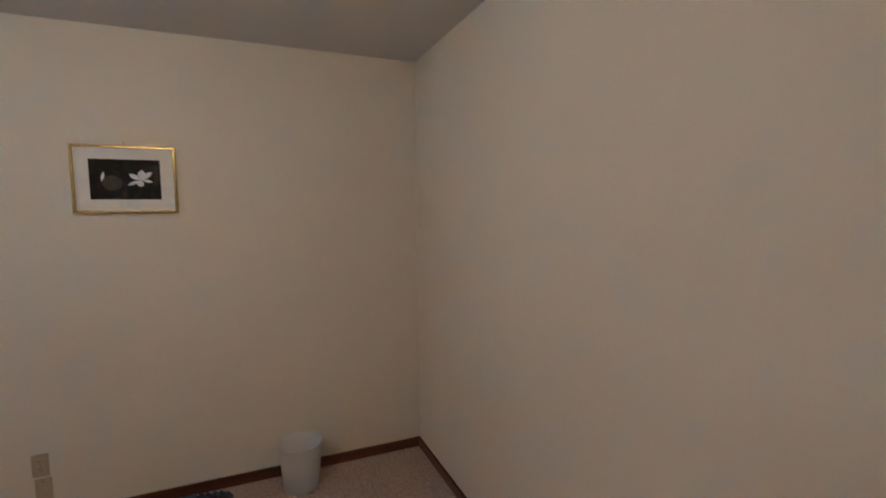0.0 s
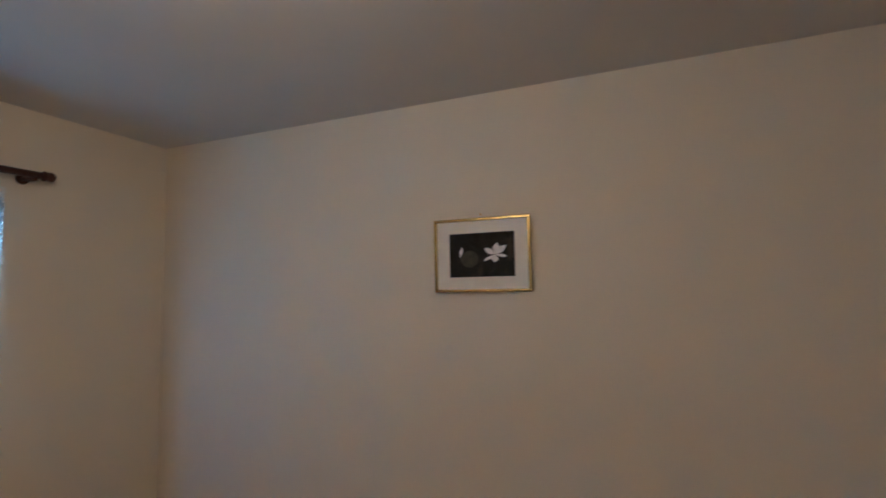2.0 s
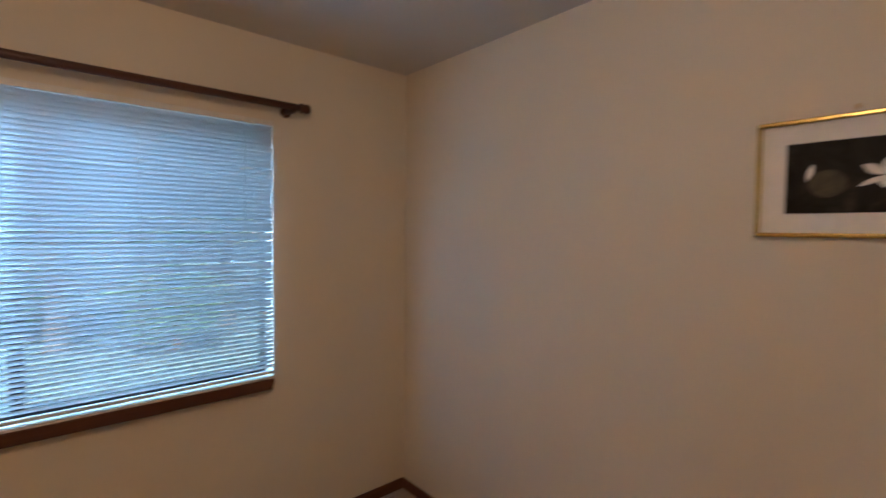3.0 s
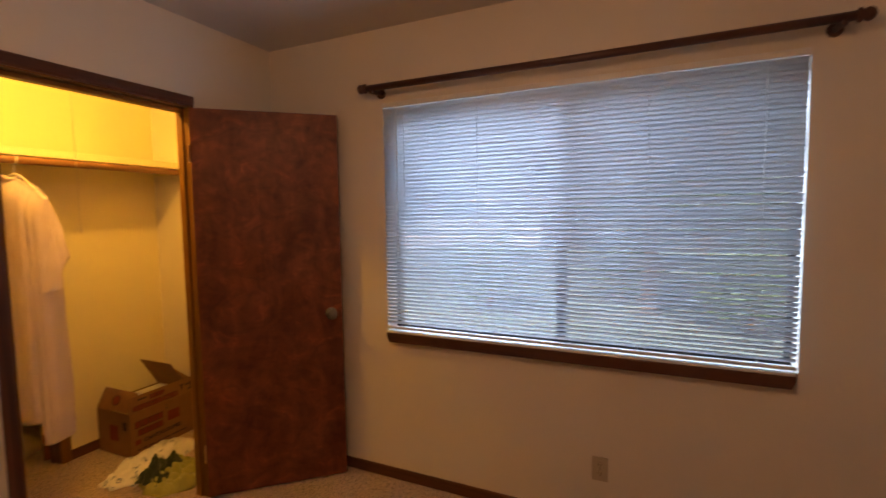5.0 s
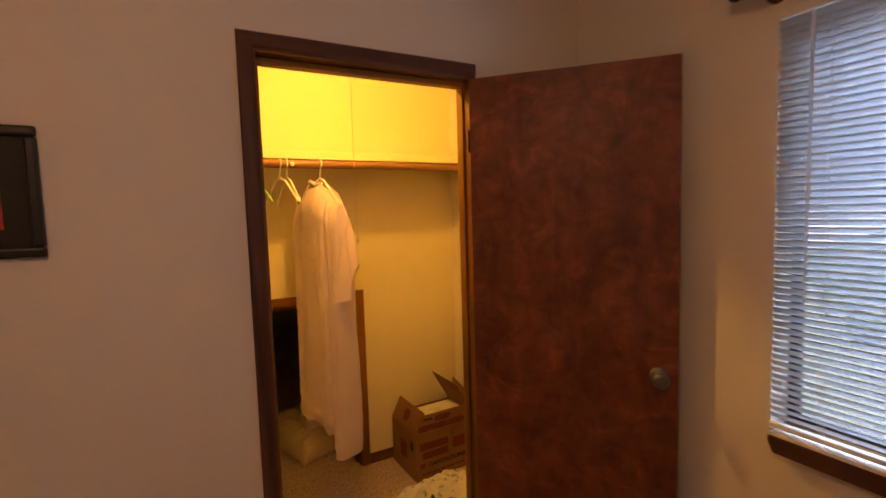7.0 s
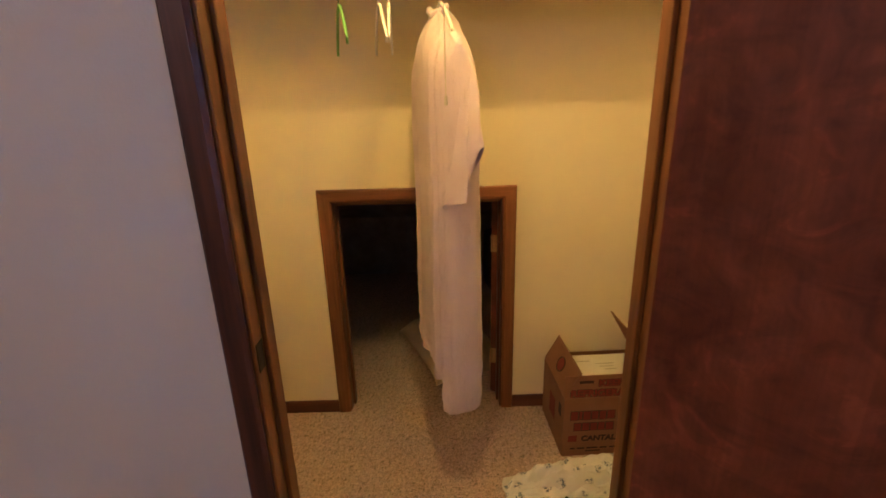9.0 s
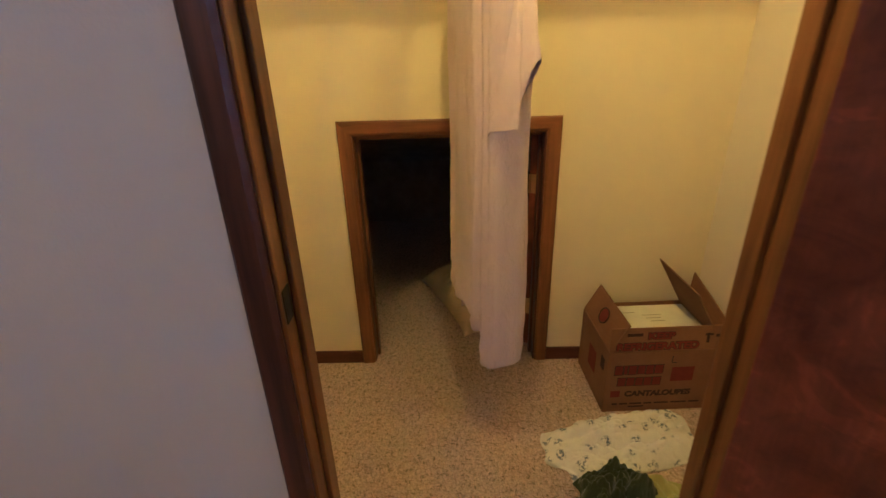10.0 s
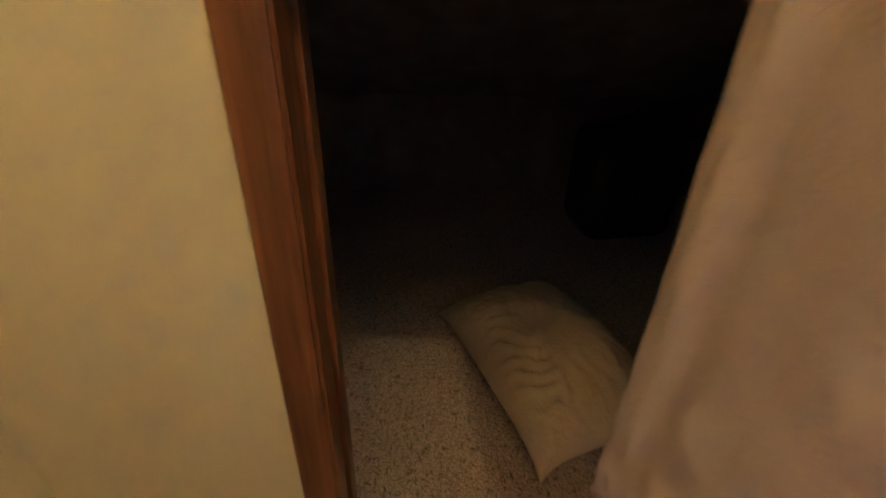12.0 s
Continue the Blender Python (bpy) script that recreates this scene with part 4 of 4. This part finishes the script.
        part("printed_outline", box(x - 0.0025, x + w + 0.0025, -0.0004, 0, 0.1235, 0.1645), M_INKDK, fr_)
        x += w + 0.006
    part("printed_patch", box(0.245, 0.330, -0.0008, 0, 0.140, 0.205), M_INK, fr_)
    x = 0.035
    for w in (0.020, 0.030, 0.045, 0.030, 0.055, 0.06, 0.04):
        part("small_print", box(x, x + w, -0.0008, 0, 0.034, 0.041), M_INKDK, fr_)
        x += w + 0.010
    part("small_print", box(0.10, 0.16, -0.0008, 0, 0.020, 0.026), M_INKDK, fr_)
    part("handwritten_mark", boxes([(0.238, 0.2405, -0.0008, 0, 0.225, 0.258), (0.2405, 0.258, -0.0008, 0, 0.225, 0.2275)]), M_SLOT, fr_)
    ring = bmesh.new()
    add_tube(ring, [(-th - 0.0002, 0.165 + 0.034 * math.cos(a), 0.062 + 0.030 * math.sin(a)) for a in [2 * math.pi * i / 28 for i in range(29)]], 0.0028, 6)
    bmesh.ops.transform(ring, matrix=pose(th, 0, Hb + 0.001, 0, 28, 0), verts=ring.verts)
    rg = part("printed_ring", ring, M_INKDK, lf)
    part("printed_disc", lathe([(0.028, 0), (0.028, 0.0006)], 24, "x", pose(th, 0, Hb + 0.001, 0, 28, 0) @ pose(-th - 0.0008, 0.165, 0.062)), M_INK, rg)
    part("printed_patch", box(-0.0008, 0, 0.12, 0.20, 0.09, 0.19), M_INK, sd)
    part("printed_patch", box(-0.0008, 0, 0.035, 0.070, 0.170, 0.225), M_INKDK, sd)
    return t


cardboard_box()
stack = thing("paper_stack", "stack of cream papers filling the cardboard box", "papers", (-0.945, -0.262, 0.0), 92)
for k in range(10):
    part("pad", box(-0.15 + 0.002 * (k % 3), 0.185 - 0.003 * (k % 2), -0.125, 0.128 - 0.002 * (k % 4), 0.009 + 0.030 * k, 0.009 + 0.030 * k + 0.0285, 0.002), M_PAPER, stack)
for k, (x0, x1) in enumerate(((-0.12, -0.04), (-0.02, 0.06), (-0.01, 0.05), (0.0, 0.055))):
    part("printed_line", box(x0, x1, 0.07 - 0.022 * k, 0.074 - 0.022 * k, 0.3076, 0.3081), M_INKFAINT, stack)
gb = thing("green_booklet", "thin green printed booklet tucked in the box", "booklet", (-0.955, -0.424, 0.010), 0)
part("cover", box(-0.10, 0.10, -0.004, 0.004, 0, 0.275, 0.001), M_GREEN, gb)


# ---- clothes on the closet floor ----
def heap(name, label, category, at, rz, sx, sy, h, material, seed, n=70, ragged=0.25):
    bm = bmesh.new()
    bmesh.ops.create_grid(bm, x_segments=n, y_segments=n, size=1.0)
    off = Vector((seed * 3.1, seed * 1.7, seed))
    for v in bm.verts:
        x, y = v.co.x, v.co.y
        a = math.atan2(y, x)
        edge = 1.0 + ragged * noise.noise(Vector((math.cos(a) * 1.6, math.sin(a) * 1.6, 0)) + off)
        r = max(abs(x), abs(y)) ** 0.5 * math.hypot(x, y) ** 0.5 if (x or y) else 0
        prof = max(0.0, 1 - min(1, r) ** 3)
        fold = abs(noise.noise(Vector((x * 1.9, y * 1.9, 0.3)) + off)) * 1.1 + 0.55 * abs(noise.noise(Vector((x * 4.5, y * 4.5, 1)) + off)) + 0.16 * noise.noise(Vector((x * 12, y * 12, 2)) + off)
        v.co = (x * sx * edge * (1 - 0.12 * abs(y)), y * sy * edge * (1 - 0.12 * abs(x)), 0.003 + h * prof ** 0.6 * (0.42 + fold))
    ob = mesh_ob(name, bm, material, True)
    md = ob.modifiers.new("cloth_thickness", "SOLIDIFY")
    md.thickness, md.offset = 0.003, 1
    ob.matrix_world = pose(*at, 0, 0, rz)
    return tagged(ob, label, category)


heap("floral_sheet", "crumpled white cotton sheet with grey-blue flower print", "bedding", (-0.620, -0.445, 0), 13, 0.125, 0.285, 0.080, M_FLORAL, 3)
heap("olive_sweater", "crumpled olive-green knitted sweater on the carpet", "clothing", (-0.335, -0.510, 0), -10, 0.150, 0.175, 0.075, M_OLIVE, 8)
heap("dark_green_jacket", "crumpled dark green fleece lying on the sweater", "clothing", (-0.395, -0.555, 0.035), 20, 0.085, 0.115, 0.075, M_DKCLOTH, 5)


# ---- attic: pillow and dark bag ----
def pillow():
    L, W, hh = 0.66, 0.45, 0.145
    bm = bmesh.new()
    n = 90
    def height(x, y):
        e = max(0.0, (1 - abs(x) ** 2.4) * (1 - abs(y) ** 2.4)) ** 0.5
        rim = max(abs(x), abs(y))
        pleat = 0.013 * math.sin(26 * x + 5 * noise.noise(Vector((x * 3, y * 3, 1)))) * abs(y) ** 2 * (1 - abs(y)) ** 0.5
        pleat += 0.013 * math.sin(22 * y + 5 * noise.noise(Vector((x * 3, y * 3, 4)))) * abs(x) ** 2 * (1 - abs(x)) ** 0.5
        crease = -0.005 * max(0.0, 0.16 - abs(noise.noise(Vector((x * 2.6 + y, y * 2.2 - x * 0.6, 7.0))))) / 0.16 * (1 - rim)
        mask = math.exp(-((y + 0.70) / 0.24) ** 2) * math.exp(-((x - 0.25) / 0.55) ** 2)
        wave = math.sin(17 * x - 7 * y + 4.5 * noise.noise(Vector((x * 2.5, y * 2.5, 9))))
        crease += 0.026 * mask * (1 - abs(wave)) ** 1.2 + 0.005 * mask * noise.noise(Vector((x * 11, y * 7, 2)))
        return e * hh * (1 + 0.18 * noise.noise(Vector((x * 2, y * 2, 3)))) + pleat * e * 1.0 + crease
    for side in (1, -1):
        grid = []
        for i in range(n + 1):
            row = []
            for j in range(n + 1):
                x, y = 2 * i / n - 1, 2 * j / n - 1
                px = x * L / 2 * (1 - 0.085 * (1 - y ** 4))
                py = y * W / 2 * (1 - 0.12 * (1 - x ** 4))
                seam = 0.046 - 0.030 * (abs(x) * abs(y)) ** 3
                if abs(y) > 0.999 or abs(x) > 0.999:
                    z = seam
                else:
                    z = seam + height(x, y) if side > 0 else max(0.0, seam - height(x, y))
                row.append(bm.verts.new((px, py, z)))
            grid.append(row)
        for i in range(n):
            for j in range(n):
                q = (grid[i][j], grid[i + 1][j], grid[i + 1][j + 1], grid[i][j + 1])
                bm.faces.new(q if side > 0 else q[::-1])
    bmesh.ops.remove_doubles(bm, verts=bm.verts, dist=0.0002)
    ob = mesh_ob("pillow", bm, M_PILLOW, True)
    d = Vector((0.60, 0.235, 0)).normalized()
    nrm = Vector((-d.y, d.x, 0))
    c = Vector((-1.588, -1.117, 0)) + nrm * W / 2
    ob.matrix_world = pose(c.x, c.y, 0.0, 0, 0, math.degrees(math.atan2(d.y, d.x)))
    return tagged(ob, "flat tan cotton pillow lying on the attic carpet", "pillow")


pillow()
bag = thing("dark_bag", "dark navy soft bag standing in the attic", "bag", (-2.62, -0.40, 0), 10)
bb = bmesh.new()
add_box(bb, -0.16, 0.16, -0.20, 0.20, 0.0, 0.46, 0.06)
for v in bb.verts:
    v.co.z = max(0.0, v.co.z + 0.02 * noise.noise(v.co * 5))
part("bag_body", bb, M_NAVY, bag, smooth=True)
part("handle", tube([(0.0, -0.09, 0.44), (0.0, -0.07, 0.51), (0.0, 0.0, 0.535), (0.0, 0.07, 0.51), (0.0, 0.09, 0.44)], 0.010, 8), M_NAVY, bag, smooth=True)
part("front_pocket", box(0.155, 0.175, -0.14, 0.14, 0.05, 0.27, 0.008), M_NAVY, bag)

# ---- outdoors ----
structure("ground", box(-90, 90, -90, 90, -0.65, -0.60), M_LAWN, "green lawn outside the window", "ground")


def leaf_cloud(bm, rr, centre, r, h, count, size):
    for _ in range(count):
        a, u, q = rr.uniform(0, 6.283), rr.random() ** 0.45, rr.uniform(-1, 1)
        d = math.sqrt(1 - q * q) * u * r * (1 + 0.35 * noise.noise(Vector((math.cos(a) * 2, math.sin(a) * 2, q * 2 + r * 9))))
        p = Vector(centre) + Vector((d * math.cos(a), d * math.sin(a), q * u * h))
        s = size * rr.uniform(0.7, 1.4)
        m = Matrix.Translation(p) @ Euler((rr.uniform(0, 6), rr.uniform(0, 6), rr.uniform(0, 6))).to_matrix().to_4x4()
        bm.faces.new([bm.verts.new(m @ Vector(c)) for c in ((-s, 0, 0), (0, -s * 0.5, 0.01), (s, 0, 0), (0, s * 0.5, 0.01))])


def shrub(at, r, h, seed, size=0.08):
    rr = random.Random(seed)
    t = thing("shrub", "leafy green shrub on the lawn outside", "shrub", at, group="shrubs outside")
    part("stem", tube([(0, 0, 0), (0.03, 0, h * 0.35), (0.0, 0.04, h * 0.7)], lambda s: 0.05 * (1.2 - s), 8), M_TRIM, t)
    bm = bmesh.new()
    leaf_cloud(bm, rr, (0, 0, h * 0.55), r, h * 0.45, 900, size)
    part("crown", bm, M_LEAF, t)


def tree(at, h, r, seed):
    rr = random.Random(seed)
    t = thing("tree", "leafy green tree on the lawn outside the window", "tree", at, group="trees outside")
    part("trunk", tube([(0, 0, 0), (0.05, 0.02, h * 0.3), (-0.04, 0.05, h * 0.62), (0.03, 0, h * 0.9)], lambda s: 0.16 * (1.1 - s), 10), M_BARK, t)
    bm = bmesh.new()
    for k in range(13):
        a, z = k * 2.4 + rr.uniform(-0.3, 0.3), h * (0.28 + 0.05 * k)
        ln = r * (0.95 - 0.035 * k) * rr.uniform(0.8, 1.1)
        tip = (ln * math.cos(a), ln * math.sin(a), z + 0.25 * ln)
        part("limb", tube([(0, 0, z - 0.2), (tip[0] * 0.5, tip[1] * 0.5, z + 0.15 * ln), tip], lambda s: 0.05 * (1.15 - s), 6), M_BARK, t)
        leaf_cloud(bm, rr, tip, r * 0.42, h * 0.10, 260, 0.085)
        leaf_cloud(bm, rr, (tip[0] * 0.55, tip[1] * 0.55, z + 0.2 * ln), r * 0.36, h * 0.09, 150, 0.085)
    part("crown", bm, M_LEAF, t)


def house(at, rz):
    t = thing("neighbour_house", "pale single-storey house with a gabled roof beyond the lawn", "house", at, rz)
    part("wall", box(-4.5, 4.5, 0, 6.0, 0, 2.7), M_SIDING, t, "pale painted siding")
    rf = bmesh.new()
    add_box(rf, -4.9, 4.9, -0.25, 3.75, 0, 0.14, 0, pose(0, -0.3, 2.62, 25, 0, 0))
    add_box(rf, -4.9, 4.9, -3.75, 0.25, 0, 0.14, 0, pose(0, 6.3, 2.62, -25, 0, 0))
    part("roof", rf, M_ROOF, t, "grey shingled roof")
    for x in (-2.9, 0.2, 2.9):
        w = part("window", box(x - 0.62, x + 0.62, -0.05, -0.001, 0.95, 2.05, 0.01), M_WHITE, t)
        part("pane", box(x - 0.54, x + 0.54, -0.056, -0.051, 1.03, 1.97), M_FARPANE, w)


M_BARK = plain("grey_bark", (0.10, 0.08, 0.06), 0.9, 0, 0.4, 20.0, 0.4)
M_SIDING = plain("pale_siding_paint", (0.36, 0.36, 0.35), 0.7, 0, 0.06, 2.0)
# grey-blue base colour stands in for the sky mirrored in the panes
M_FARPANE = plain("sky_toned_far_glass", (0.20, 0.22, 0.24), 0.15, 0, 0.05)
M_ROOF = plain("grey_shingle", (0.16, 0.155, 0.15), 0.9, 0, 0.3, 8.0, 0.3)
for k, (x, y, r, h) in enumerate(((-1.2, 7.5, 1.1, 1.7), (1.4, 9.5, 1.0, 1.5), (3.6, 7.0, 1.0, 1.6))):
    shrub((x, y, -0.60), r, h, k + 2)
for k in range(11):
    shrub((-30 + 5.2 * k, 33 + 2.5 * math.sin(k * 1.7), -0.60), 3.4, 4.0 + 0.7 * math.sin(k * 2.3), k + 30, 0.30)
for k, (x, y, h, r) in enumerate(((2.0, 8.0, 6.5, 2.2), (4.9, 8.5, 7.0, 2.5), (0.2, 15.0, 8.0, 2.8), (8.4, 11.0, 7.5, 2.8), (3.6, 15.0, 9.0, 3.2),
                                  (-3.2, 27.0, 10.0, 3.6), (-15.5, 22.0, 9.5, 3.4), (-21.0, 26.0, 10.0, 3.6), (-9.0, 36.0, 13.0, 4.4))):
    tree((x, y, -0.60), h, r, k + 11)
house((-8.5, 24.0, -0.60), 12)
